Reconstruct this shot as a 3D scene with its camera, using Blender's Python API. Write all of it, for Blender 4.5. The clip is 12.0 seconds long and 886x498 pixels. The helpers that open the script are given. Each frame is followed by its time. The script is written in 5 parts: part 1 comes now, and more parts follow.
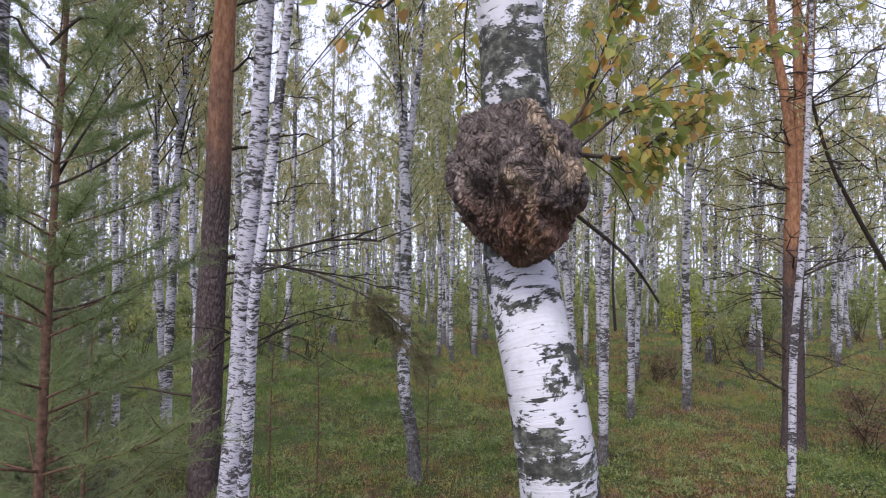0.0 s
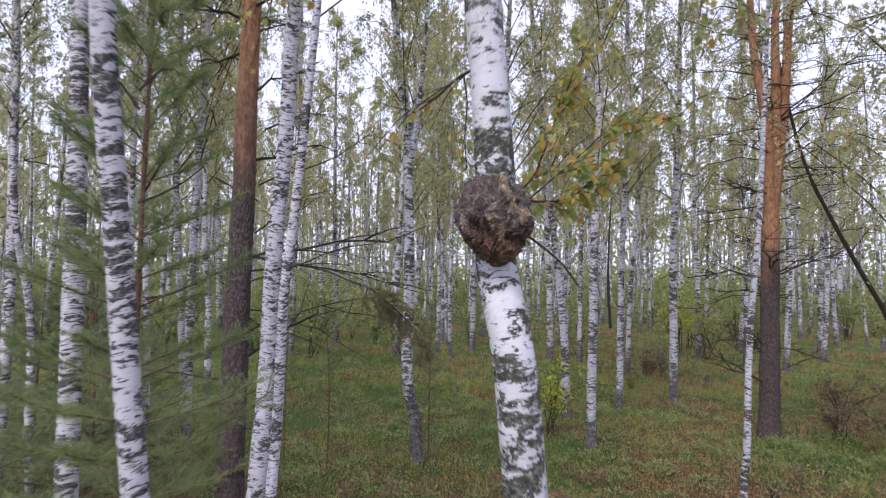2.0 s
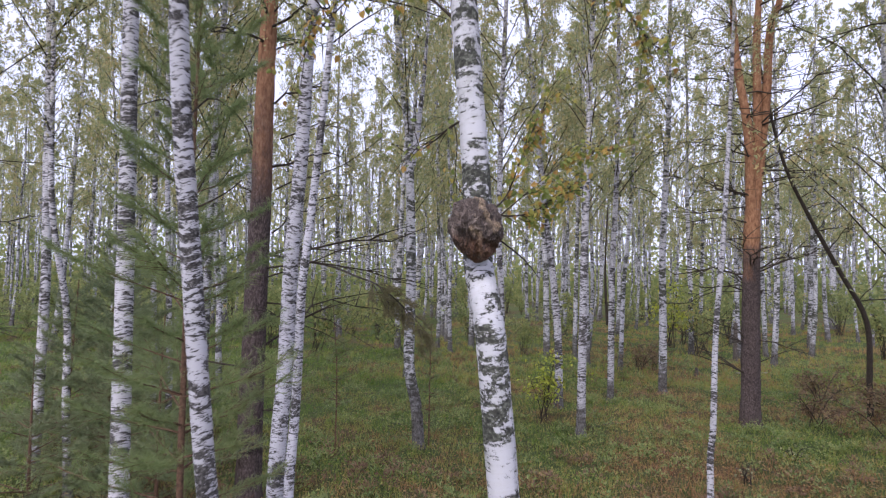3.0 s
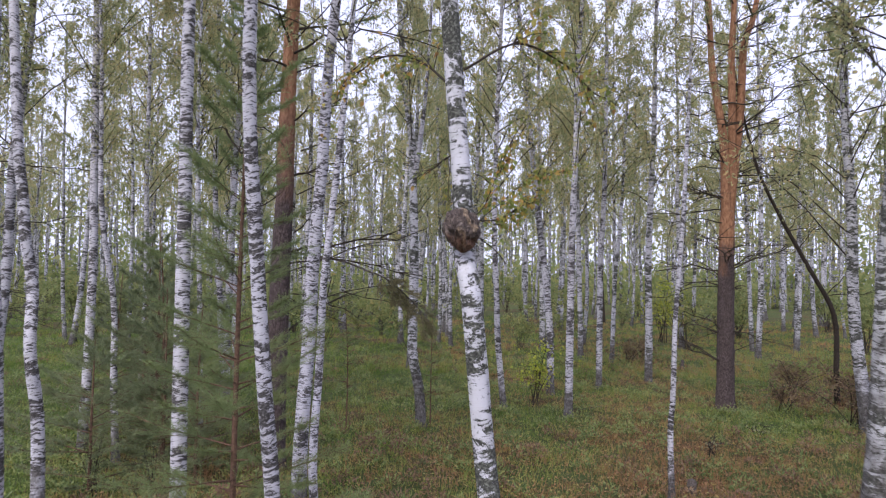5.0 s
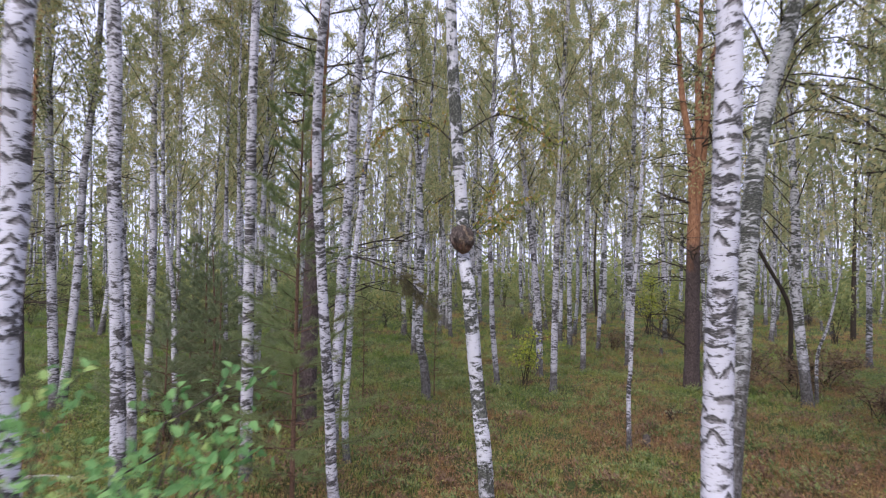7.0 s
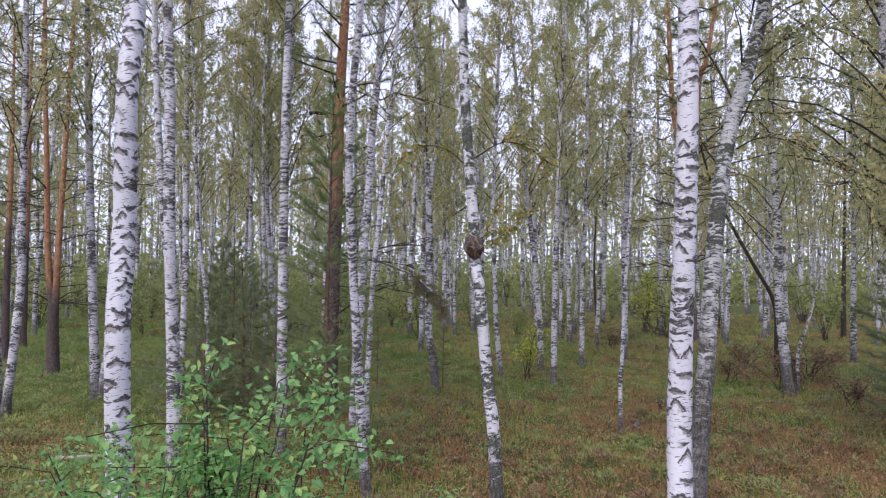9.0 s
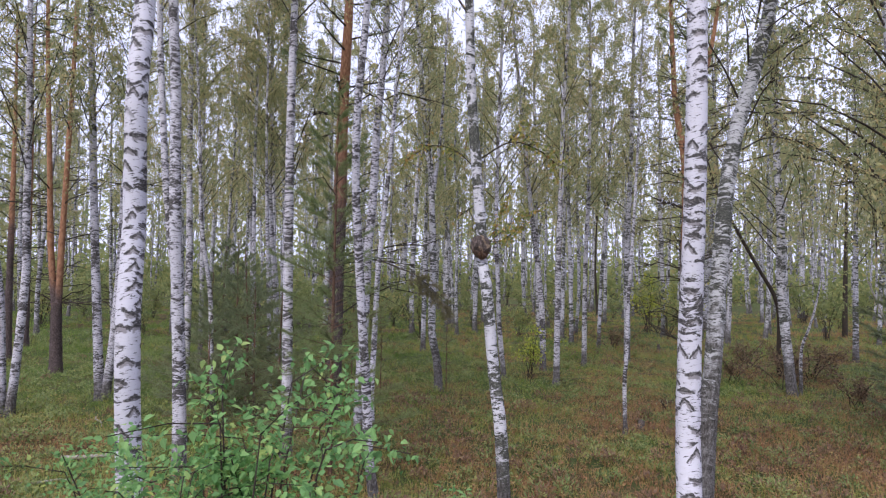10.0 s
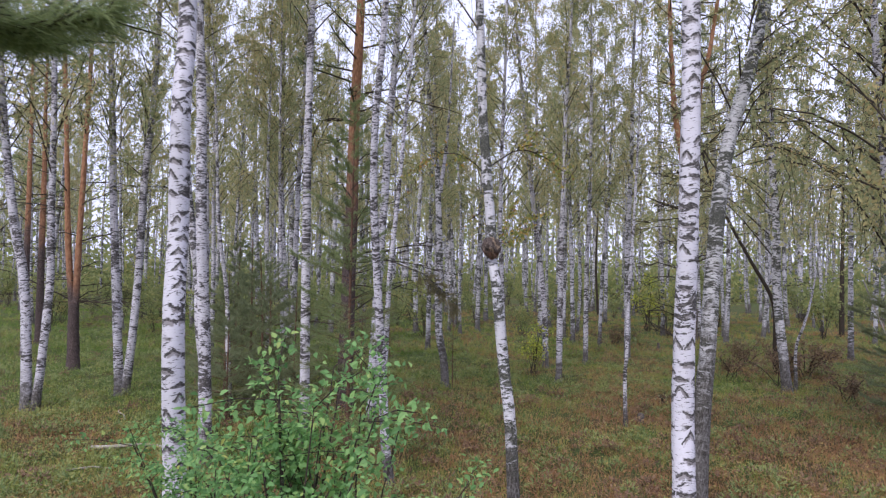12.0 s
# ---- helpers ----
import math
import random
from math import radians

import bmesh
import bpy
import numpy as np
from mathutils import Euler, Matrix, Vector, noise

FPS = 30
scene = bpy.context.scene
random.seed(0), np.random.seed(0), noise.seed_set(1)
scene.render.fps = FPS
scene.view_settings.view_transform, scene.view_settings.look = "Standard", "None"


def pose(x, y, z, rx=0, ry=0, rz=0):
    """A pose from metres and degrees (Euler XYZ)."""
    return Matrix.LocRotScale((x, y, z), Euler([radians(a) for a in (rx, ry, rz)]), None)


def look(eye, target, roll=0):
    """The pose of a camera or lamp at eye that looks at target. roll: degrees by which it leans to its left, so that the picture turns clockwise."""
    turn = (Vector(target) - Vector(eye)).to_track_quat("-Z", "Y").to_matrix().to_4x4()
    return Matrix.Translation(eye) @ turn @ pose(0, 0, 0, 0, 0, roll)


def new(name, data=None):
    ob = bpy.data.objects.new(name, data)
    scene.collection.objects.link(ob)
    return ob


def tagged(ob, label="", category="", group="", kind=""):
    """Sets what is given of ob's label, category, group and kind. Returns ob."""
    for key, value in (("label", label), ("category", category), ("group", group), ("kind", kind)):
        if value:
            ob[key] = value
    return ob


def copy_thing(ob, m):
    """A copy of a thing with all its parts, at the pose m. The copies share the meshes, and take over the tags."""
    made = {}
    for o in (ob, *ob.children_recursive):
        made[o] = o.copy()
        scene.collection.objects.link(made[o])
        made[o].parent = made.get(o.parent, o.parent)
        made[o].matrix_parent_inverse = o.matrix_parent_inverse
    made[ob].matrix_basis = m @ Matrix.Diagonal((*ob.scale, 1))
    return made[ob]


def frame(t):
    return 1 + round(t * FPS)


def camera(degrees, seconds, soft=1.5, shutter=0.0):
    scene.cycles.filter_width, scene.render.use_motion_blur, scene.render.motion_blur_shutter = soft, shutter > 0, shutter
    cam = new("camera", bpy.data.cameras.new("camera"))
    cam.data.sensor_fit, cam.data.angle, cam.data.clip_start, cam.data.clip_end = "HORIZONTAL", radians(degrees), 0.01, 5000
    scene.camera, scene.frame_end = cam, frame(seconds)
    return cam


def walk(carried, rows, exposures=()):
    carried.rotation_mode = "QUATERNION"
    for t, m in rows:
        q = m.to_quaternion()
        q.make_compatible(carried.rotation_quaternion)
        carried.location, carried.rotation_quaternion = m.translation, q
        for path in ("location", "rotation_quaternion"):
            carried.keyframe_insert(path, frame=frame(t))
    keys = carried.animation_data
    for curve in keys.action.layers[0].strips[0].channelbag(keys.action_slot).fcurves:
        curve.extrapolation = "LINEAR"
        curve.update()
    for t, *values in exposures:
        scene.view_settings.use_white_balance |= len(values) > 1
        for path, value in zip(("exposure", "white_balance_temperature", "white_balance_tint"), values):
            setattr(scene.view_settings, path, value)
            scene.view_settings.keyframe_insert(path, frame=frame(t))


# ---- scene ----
cam = camera(67.1, 12.0, soft=1.15, shutter=0.9)
PATH = [
    (0, (0.058, 0.207, 3.174), (0.106, 2.204, 3.272), 0.9),
    (0.5, (0.040, 0.170, 3.172), (0.088, 2.167, 3.270), 0.93),
    (1, (0.021, 0.043, 3.175), (0.073, 2.04, 3.271), 0.97),
    (1.5, (0.0, -0.303, 3.171), (0.052, 1.694, 3.265), 1.01),
    (2, (0.0, -0.705, 3.156), (0.053, 1.293, 3.249), 1.05),
    (2.5, (-0.005, -1.16, 3.145), (0.047, 0.838, 3.234), 1.05),
    (3, (-0.006, -1.55, 3.133), (0.046, 0.447, 3.219), 1.05),
    (5, (-0.007, -2.906, 3.039), (0.04, -0.908, 3.125), 1.05),
    (5.5, (-0.032, -3.285, 3.025), (0.018, -1.287, 3.106), 1.05),
    (6, (-0.069, -3.828, 3.006), (-0.016, -1.83, 3.087), 1.05),
    (6.5, (-0.103, -4.524, 3.001), (-0.05, -2.526, 3.078), 1.05),
    (7, (-0.141, -5.179, 3.0), (-0.09, -3.181, 3.076), 1.05),
    (7.2, (-0.155, -5.436, 3.001), (-0.104, -3.438, 3.078), 1.03),
    (8.8, (-0.322, -6.423, 3.021), (-0.274, -4.425, 3.098), 0.87),
    (9, (-0.332, -6.443, 3.02), (-0.285, -4.445, 3.097), 0.85),
    (9.5, (-0.37, -6.421, 3.02), (-0.323, -4.423, 3.097), 0.85),
    (10, (-0.415, -6.449, 3.022), (-0.368, -4.451, 3.098), 0.85),
    (10.5, (-0.465, -6.551, 3.021), (-0.417, -4.553, 3.098), 0.85),
    (11, (-0.508, -6.719, 3.017), (-0.46, -4.721, 3.093), 0.85),
    (11.5, (-0.547, -6.889, 3.008), (-0.5, -4.891, 3.085), 0.85),
    (12, (-0.589, -7.034, 3.003), (-0.543, -5.036, 3.08), 0.85),
]
walk(cam, [(t, look(eye, target, roll)) for t, eye, target, roll in PATH], [(0, 0.25), (12, 0.11)])

# ---- sky and sun: a bright overcast afternoon ----
world = bpy.data.worlds.new("overcast_sky")
scene.world = world
world.use_nodes = True
wt = world.node_tree
wt.nodes.clear()
sky = wt.nodes.new("ShaderNodeTexSky")
sky.sky_type, sky.sun_disc = "NISHITA", False
sky.sun_elevation, sky.sun_rotation = radians(42), radians(205)
sky.air_density, sky.dust_density = 1.0, 4.0
cloud = wt.nodes.new("ShaderNodeMix")
cloud.data_type = "RGBA"
cloud.inputs[0].default_value = 0.72
cloud.inputs[7].default_value = (11.6, 11.9, 16.6, 1)
back = wt.nodes.new("ShaderNodeBackground")
back.inputs[1].default_value = 0.106
wout = wt.nodes.new("ShaderNodeOutputWorld")
wt.links.new(sky.outputs[0], cloud.inputs[6])
wt.links.new(cloud.outputs[2], back.inputs[0])
wt.links.new(back.outputs[0], wout.inputs[0])

sun_data = bpy.data.lights.new("sun", "SUN")
sun_data.energy, sun_data.angle, sun_data.color = 2.3, radians(25), (1.0, 0.965, 0.92)
sun = new("sun", sun_data)
sun.matrix_world = look((-3.0, -6.0, 8.0), (0.0, 0.0, 0.0))
tagged(sun, "soft daylight through thin cloud", "sun", kind="structure")


# ---- materials ----
class Nodes:
    """A small writer of node trees."""

    def __init__(self, name):
        self.mat = bpy.data.materials.new(name)
        self.mat.use_nodes = True
        self.tree = self.mat.node_tree
        self.tree.nodes.clear()
        self.out = self.tree.nodes.new("ShaderNodeOutputMaterial")

    def put(self, socket, value):
        if isinstance(value, bpy.types.NodeSocket):
            self.tree.links.new(value, socket)
        elif isinstance(value, (tuple, list)) and len(value) == 3 and socket.type == "RGBA":
            socket.default_value = (*value, 1)
        else:
            socket.default_value = value

    def math(self, op, a, b=0.0, c=0.0):
        n = self.tree.nodes.new("ShaderNodeMath")
        n.operation = op
        for i, v in enumerate((a, b, c)):
            self.put(n.inputs[i], v)
        return n.outputs[0]

    def vec(self, x, y, z=0.0):
        n = self.tree.nodes.new("ShaderNodeCombineXYZ")
        for i, v in enumerate((x, y, z)):
            self.put(n.inputs[i], v)
        return n.outputs[0]

    def split(self, v):
        n = self.tree.nodes.new("ShaderNodeSeparateXYZ")
        self.put(n.inputs[0], v)
        return n.outputs

    def uv(self):
        return self.tree.nodes.new("ShaderNodeTexCoord").outputs["UV"]

    def place(self):
        return self.tree.nodes.new("ShaderNodeNewGeometry").outputs["Position"]

    def local(self):
        return self.tree.nodes.new("ShaderNodeTexCoord").outputs["Object"]

    def island(self):
        return self.tree.nodes.new("ShaderNodeNewGeometry").outputs["Random Per Island"]

    def chance(self):
        return self.tree.nodes.new("ShaderNodeObjectInfo").outputs["Random"]

    def noise(self, v, scale=1.0, detail=4.0, rough=0.55, twist=0.0):
        n = self.tree.nodes.new("ShaderNodeTexNoise")
        self.put(n.inputs["Vector"], v)
        n.inputs["Scale"].default_value, n.inputs["Detail"].default_value = scale, detail
        n.inputs["Roughness"].default_value, n.inputs["Distortion"].default_value = rough, twist
        return n.outputs["Fac"]

    def cells(self, v, scale=1.0, feature="F1"):
        n = self.tree.nodes.new("ShaderNodeTexVoronoi")
        n.feature = feature
        self.put(n.inputs["Vector"], v)
        n.inputs["Scale"].default_value = scale
        return n.outputs["Distance"]

    def span(self, v, a, b, c=0.0, d=1.0):
        n = self.tree.nodes.new("ShaderNodeMapRange")
        n.interpolation_type = "SMOOTHSTEP"
        for i, x in enumerate((v, a, b, c, d)):
            self.put(n.inputs[i], x)
        return n.outputs[0]

    def mix(self, f, a, b):
        n = self.tree.nodes.new("ShaderNodeMix")
        n.data_type = "RGBA"
        self.put(n.inputs[0], f), self.put(n.inputs[6], a), self.put(n.inputs[7], b)
        return n.outputs[2]

    def ramp(self, f, stops):
        n = self.tree.nodes.new("ShaderNodeValToRGB")
        e = n.color_ramp.elements
        while len(e) < len(stops):
            e.new(0.5)
        for s, (p, c) in zip(e, stops):
            s.position, s.color = p, (*c, 1)
        self.put(n.inputs[0], f)
        return n.outputs[0]

    def bump(self, height, strength=0.5, depth=0.01):
        n = self.tree.nodes.new("ShaderNodeBump")
        n.inputs["Strength"].default_value, n.inputs["Distance"].default_value = strength, depth
        self.put(n.inputs["Height"], height)
        return n.outputs[0]

    def surface(self, colour, rough=0.8, normal=None, spec=0.3, thin=0.0):
        p = self.tree.nodes.new("ShaderNodeBsdfPrincipled")
        self.put(p.inputs["Base Color"], colour), self.put(p.inputs["Roughness"], rough)
        p.inputs["Specular IOR Level"].default_value = spec
        if normal is not None:
            self.put(p.inputs["Normal"], normal)
        shader = p.outputs[0]
        if thin:
            t = self.tree.nodes.new("ShaderNodeBsdfTranslucent")
            self.put(t.inputs[0], colour)
            m = self.tree.nodes.new("ShaderNodeMixShader")
            m.inputs[0].default_value = thin
            self.put(m.inputs[1], shader), self.put(m.inputs[2], t.outputs[0])
            shader = m.outputs[0]
        self.tree.links.new(shader, self.out.inputs[0])
        return self.mat


def birch_bark(name, marks=0.5, patches=0.5, lichen=0.3, size=1.0, foot=0.7, white=(0.62, 0.61, 0.64), arrow=0.05, ragged=0.72, stretch=1.0):
    """White bark with black dashes and arrowheads, grey lichen and a dark cracked foot; UV in metres round and up the trunk."""
    n = Nodes(name)
    u, v, _ = n.split(n.uv())
    shift = n.math("MULTIPLY", n.chance(), 37.0)
    vs = n.math("ADD", v, shift)
    wave = n.math("ABSOLUTE", n.math("SUBTRACT", n.math("FRACT", n.math("ADD", n.math("MULTIPLY", u, 5.2 / size), n.noise(n.vec(0.0, vs, 3.0), 1.7 / size, 1.0))), 0.5))
    vv = n.math("ADD", vs, n.math("MULTIPLY", wave, -min(arrow, 0.05) * size))
    dash = n.noise(n.vec(n.math("MULTIPLY", u, 17.0), n.math("MULTIPLY", vv, 72.0), shift), 1.0, 3.0, 0.6)
    blot = n.noise(n.vec(n.math("MULTIPLY", u, 7.0 / size), n.math("MULTIPLY", vv, 17.0 / size / stretch), shift), 1.0, 6.0, ragged, 0.3)
    zone = n.noise(n.vec(n.math("MULTIPLY", u, 2.0 / size), n.math("MULTIPLY", vs, 2.2 / size), shift), 1.0, 2.0)
    m1 = n.span(dash, 0.63 - 0.10 * marks, 0.67 - 0.10 * marks)
    edge = n.math("SUBTRACT", 0.64 - 0.16 * patches, n.math("MULTIPLY", n.math("SUBTRACT", zone, 0.5), 0.5))
    m2 = n.span(n.math("SUBTRACT", blot, edge), 0.0, 0.03)
    line = n.noise(n.vec(n.math("MULTIPLY", u, 7.0), n.math("MULTIPLY", vs, 190.0), shift), 1.0, 3.0)
    skin = n.mix(n.span(line, 0.5, 0.8, 0.0, 0.6), white, (0.46, 0.42, 0.42))
    grime = n.noise(n.vec(n.math("MULTIPLY", u, 9.0), n.math("MULTIPLY", vs, 7.0), shift), 1.0, 5.0, 0.7)
    skin = n.mix(n.span(grime, 0.58 - 0.2 * lichen, 0.80, 0.0, 0.25 + 0.6 * lichen), skin, (0.27, 0.28, 0.25))
    black = n.ramp(n.noise(n.vec(n.math("MULTIPLY", u, 60.0), n.math("MULTIPLY", vs, 60.0), shift), 1.0, 4.0, 0.7), [(0.3, (0.02, 0.018, 0.02)), (0.5, (0.065, 0.06, 0.06)), (0.62, (0.16, 0.15, 0.15)), (0.75, (0.34, 0.33, 0.34))] if lichen < 0.5 else [(0.3, (0.018, 0.018, 0.018)), (0.5, (0.06, 0.06, 0.052)), (0.62, (0.16, 0.165, 0.14)), (0.75, (0.34, 0.34, 0.33))])
    dark = n.math("MAXIMUM", m1, m2)
    if arrow > 0.1:
        cell = n.tree.nodes.new("ShaderNodeTexVoronoi")
        cell.voronoi_dimensions = "2D"
        grid = n.vec(n.math("MULTIPLY", u, 6.2), n.math("MULTIPLY", vs, 6.4))
        n.put(cell.inputs["Vector"], grid)
        cell.inputs["Scale"].default_value = 1.0
        gx, gy, _ = n.split(grid)
        cx, cy, _ = n.split(cell.outputs["Position"])
        side, rise = n.math("ABSOLUTE", n.math("SUBTRACT", gx, cx)), n.math("SUBTRACT", gy, cy)
        wob = n.math("MULTIPLY", n.math("SUBTRACT", n.noise(n.vec(u, vs, shift), 26.0, 4.0, 0.7), 0.5), 0.55)
        pick = n.split(cell.outputs["Color"])
        s = n.math("ADD", n.math("ADD", rise, n.math("MULTIPLY", side, n.math("SUBTRACT", n.math("MULTIPLY", pick[1], 2.6), 0.7))), wob)
        wide = n.math("MULTIPLY", n.span(side, 0.50, 0.38), n.span(n.math("ADD", pick[0], n.math("MULTIPLY", n.math("SUBTRACT", zone, 0.5), 1.6)), 0.10, 0.16))
        edge_line = n.math("MULTIPLY", n.span(n.math("ABSOLUTE", s), 0.14, 0.08), wide)
        fill = n.math("MULTIPLY", n.math("MULTIPLY", n.span(s, 0.02, -0.02), n.span(s, -0.36, -0.26)), n.math("MULTIPLY", wide, n.span(side, 0.34, 0.24)))
        skin = n.mix(n.math("MULTIPLY", fill, 0.85), skin, (0.20, 0.18, 0.185))
        dark = n.math("MAXIMUM", dark, edge_line)
    col = n.mix(dark, skin, black)
    low = n.math("SUBTRACT", v, n.math("MULTIPLY", n.math("SUBTRACT", grime, 0.5), 2.2 * foot))
    feet = n.span(low, 0.35 * foot, 1.1 * foot, 0.93, 0.0)
    crack = n.noise(n.vec(n.math("MULTIPLY", u, 55.0), n.math("MULTIPLY", vs, 14.0), shift), 1.0, 5.0, 0.7, 0.6)
    rough_bark = n.ramp(crack, [(0.35, (0.025, 0.022, 0.02)), (0.5, (0.09, 0.08, 0.075)), (0.62, (0.19, 0.18, 0.18)), (0.75, (0.36, 0.35, 0.36))])
    col = n.mix(feet, col, rough_bark)
    height = n.math("SUBTRACT", n.math("MULTIPLY", line, 0.25), n.math("MULTIPLY", dark, 0.6))
    height = n.math("ADD", height, n.math("MULTIPLY", n.math("MULTIPLY", feet, crack), 2.5))
    return n.surface(col, n.span(dark, 0.0, 1.0, 0.55, 0.9), n.bump(height, 0.7, 0.006 * size), 0.3)


def pine_bark(name, change=4.0, blend=1.2):
    """Plated grey-brown bark below, thin flaky orange bark above."""
    n = Nodes(name)
    u, v, _ = n.split(n.uv())
    shift = n.math("MULTIPLY", n.chance(), 21.0)
    vs = n.math("ADD", v, shift)
    plate = n.cells(n.vec(n.math("MULTIPLY", u, 22.0), n.math("MULTIPLY", vs, 8.0), shift), 1.0, "DISTANCE_TO_EDGE")
    grain = n.noise(n.vec(n.math("MULTIPLY", u, 60.0), n.math("MULTIPLY", vs, 22.0), shift), 1.0, 6.0, 0.7)
    old = n.ramp(grain, [(0.3, (0.028, 0.021, 0.021)), (0.5, (0.085, 0.063, 0.062)), (0.72, (0.20, 0.158, 0.156))])
    old = n.mix(n.math("MULTIPLY", n.span(plate, 0.0, 0.13, 0.65, 0.0), n.span(n.noise(n.vec(u, vs, shift), 9.0, 3.0), 0.35, 0.6)), old, (0.03, 0.022, 0.02))
    flake = n.noise(n.vec(n.math("MULTIPLY", u, 26.0), n.math("MULTIPLY", vs, 9.0), shift), 1.0, 5.0, 0.65)
    young = n.ramp(flake, [(0.3, (0.14, 0.065, 0.04)), (0.5, (0.29, 0.145, 0.085)), (0.68, (0.40, 0.225, 0.135)), (0.85, (0.27, 0.19, 0.15))])
    wob = n.noise(n.vec(n.math("MULTIPLY", u, 4.0), n.math("MULTIPLY", vs, 1.6), shift), 1.0, 3.0)
    f = n.span(n.math("ADD", v, n.math("MULTIPLY", n.math("SUBTRACT", wob, 0.5), 2.4)), change - blend, change + blend)
    height = n.mix(f, n.math("ADD", n.span(plate, 0.0, 0.25), n.math("MULTIPLY", grain, 0.6)), n.math("MULTIPLY", flake, 0.5))
    return n.surface(n.mix(f, old, young), 0.85, n.bump(height, 0.8, 0.012), 0.2)


def twig_bark(name, stops):
    n = Nodes(name)
    g = n.noise(n.local(), 35.0, 4.0, 0.65)
    return n.surface(n.ramp(g, stops), 0.85, n.bump(g, 0.4, 0.003), 0.2)


def leaf(name, stops, thin=0.45, rough=0.5, drift=0.9):
    """Leaves that differ one by one, and a little from tree to tree."""
    n = Nodes(name)
    pick = n.math("FRACT", n.math("ADD", n.island(), n.math("MULTIPLY", n.chance(), 0.12)))
    wide = n.noise(n.place(), 0.5, 2.0)
    f = n.math("ADD", n.math("MULTIPLY", pick, 1.0 - 0.31 * drift), n.math("MULTIPLY", n.math("SUBTRACT", wide, 0.36), drift))
    return n.surface(n.ramp(f, stops), rough, None, 0.35, thin)


BARK = birch_bark("birch_bark", 0.66, 0.80, 0.30, 0.70, 0.75, (0.53, 0.515, 0.57))
BARK_FOOT = birch_bark("birch_bark_dark_foot", 0.62, 0.85, 0.5, 0.75, 1.5, (0.54, 0.53, 0.57))
BARK_FAR = birch_bark("birch_bark_dim", 0.66, 0.88, 0.6, 1.1, 1.0, (0.50, 0.49, 0.55))
BARK_WHITE = birch_bark("birch_bark_white", 0.64, 0.66, 0.15, 0.6, 0.5, (0.56, 0.545, 0.61))
BARK_ARROW = birch_bark("birch_bark_arrowheads", 0.30, 0.36, 0.16, 1.0, 0.6, (0.57, 0.555, 0.62), 0.12, 0.70)
BARK_GREY = birch_bark("birch_bark_lichened", 0.7, 0.95, 0.75, 0.8, 3.0, (0.47, 0.465, 0.48))
BARK_BURL = birch_bark("birch_bark_patched", 0.36, 0.98, 0.60, 1.3, 1.1, (0.57, 0.56, 0.61), 0.0, 0.80, 1.6)
PINE = pine_bark("pine_bark", 4.3, 1.0)
PINE_HIGH = pine_bark("pine_bark_red_limbs", 3.9, 0.5)
TWIG = twig_bark("dark_twig", [(0.3, (0.02, 0.017, 0.014)), (0.6, (0.065, 0.05, 0.04)), (0.8, (0.13, 0.115, 0.10))])
DEAD = twig_bark("grey_dead_wood", [(0.3, (0.04, 0.034, 0.03)), (0.55, (0.12, 0.10, 0.09)), (0.8, (0.25, 0.24, 0.22))])
PINE_YOUNG = twig_bark("young_pine_bark", [(0.3, (0.06, 0.035, 0.025)), (0.55, (0.15, 0.088, 0.06)), (0.8, (0.24, 0.16, 0.11))])
LOG = twig_bark("weathered_log", [(0.3, (0.12, 0.10, 0.08)), (0.55, (0.36, 0.33, 0.29)), (0.8, (0.6, 0.58, 0.55))])
LEAF = leaf("birch_leaves", [(0.0, (0.20, 0.245, 0.115)), (0.3, (0.325, 0.355, 0.18)), (0.55, (0.445, 0.435, 0.22)), (0.8, (0.57, 0.49, 0.235)), (1.0, (0.53, 0.36, 0.18))], 0.55)
LEAF_NEAR = leaf("turning_birch_leaves", [(0.0, (0.17, 0.23, 0.06)), (0.4, (0.30, 0.34, 0.10)), (0.62, (0.50, 0.44, 0.12)), (0.82, (0.55, 0.34, 0.10)), (1.0, (0.30, 0.16, 0.08))], 0.55, 0.5, 0.25)
LEAF_BUSH = leaf("green_bush_leaves", [(0.0, (0.11, 0.23, 0.085)), (0.45, (0.20, 0.39, 0.14)), (0.8, (0.31, 0.52, 0.19)), (0.95, (0.42, 0.52, 0.17)), (1.0, (0.62, 0.54, 0.13))], 0.5, 0.6, 0.4)
LEAF_UNDER = leaf("undergrowth_leaves", [(0.0, (0.19, 0.245, 0.10)), (0.5, (0.32, 0.36, 0.15)), (0.8, (0.45, 0.445, 0.18)), (1.0, (0.50, 0.38, 0.17))], 0.6)
LEAF_RED = leaf("russet_leaves", [(0.0, (0.12, 0.085, 0.055)), (0.5, (0.23, 0.15, 0.095)), (0.8, (0.30, 0.22, 0.12)), (1.0, (0.22, 0.23, 0.10))])
NEEDLE = leaf("pine_needles", [(0.0, (0.12, 0.17, 0.072)), (0.5, (0.22, 0.28, 0.12)), (0.85, (0.31, 0.36, 0.155)), (1.0, (0.36, 0.30, 0.15))], 0.45)
NEEDLE_DARK = leaf("dark_pine_needles", [(0.0, (0.12, 0.16, 0.085)), (0.5, (0.22, 0.26, 0.14)), (0.85, (0.31, 0.335, 0.175)), (1.0, (0.34, 0.28, 0.155))], 0.45)
NEEDLE_DEAD = leaf("withered_needles", [(0.0, (0.12, 0.115, 0.06)), (0.5, (0.21, 0.19, 0.10)), (1.0, (0.30, 0.25, 0.14))], 0.35)


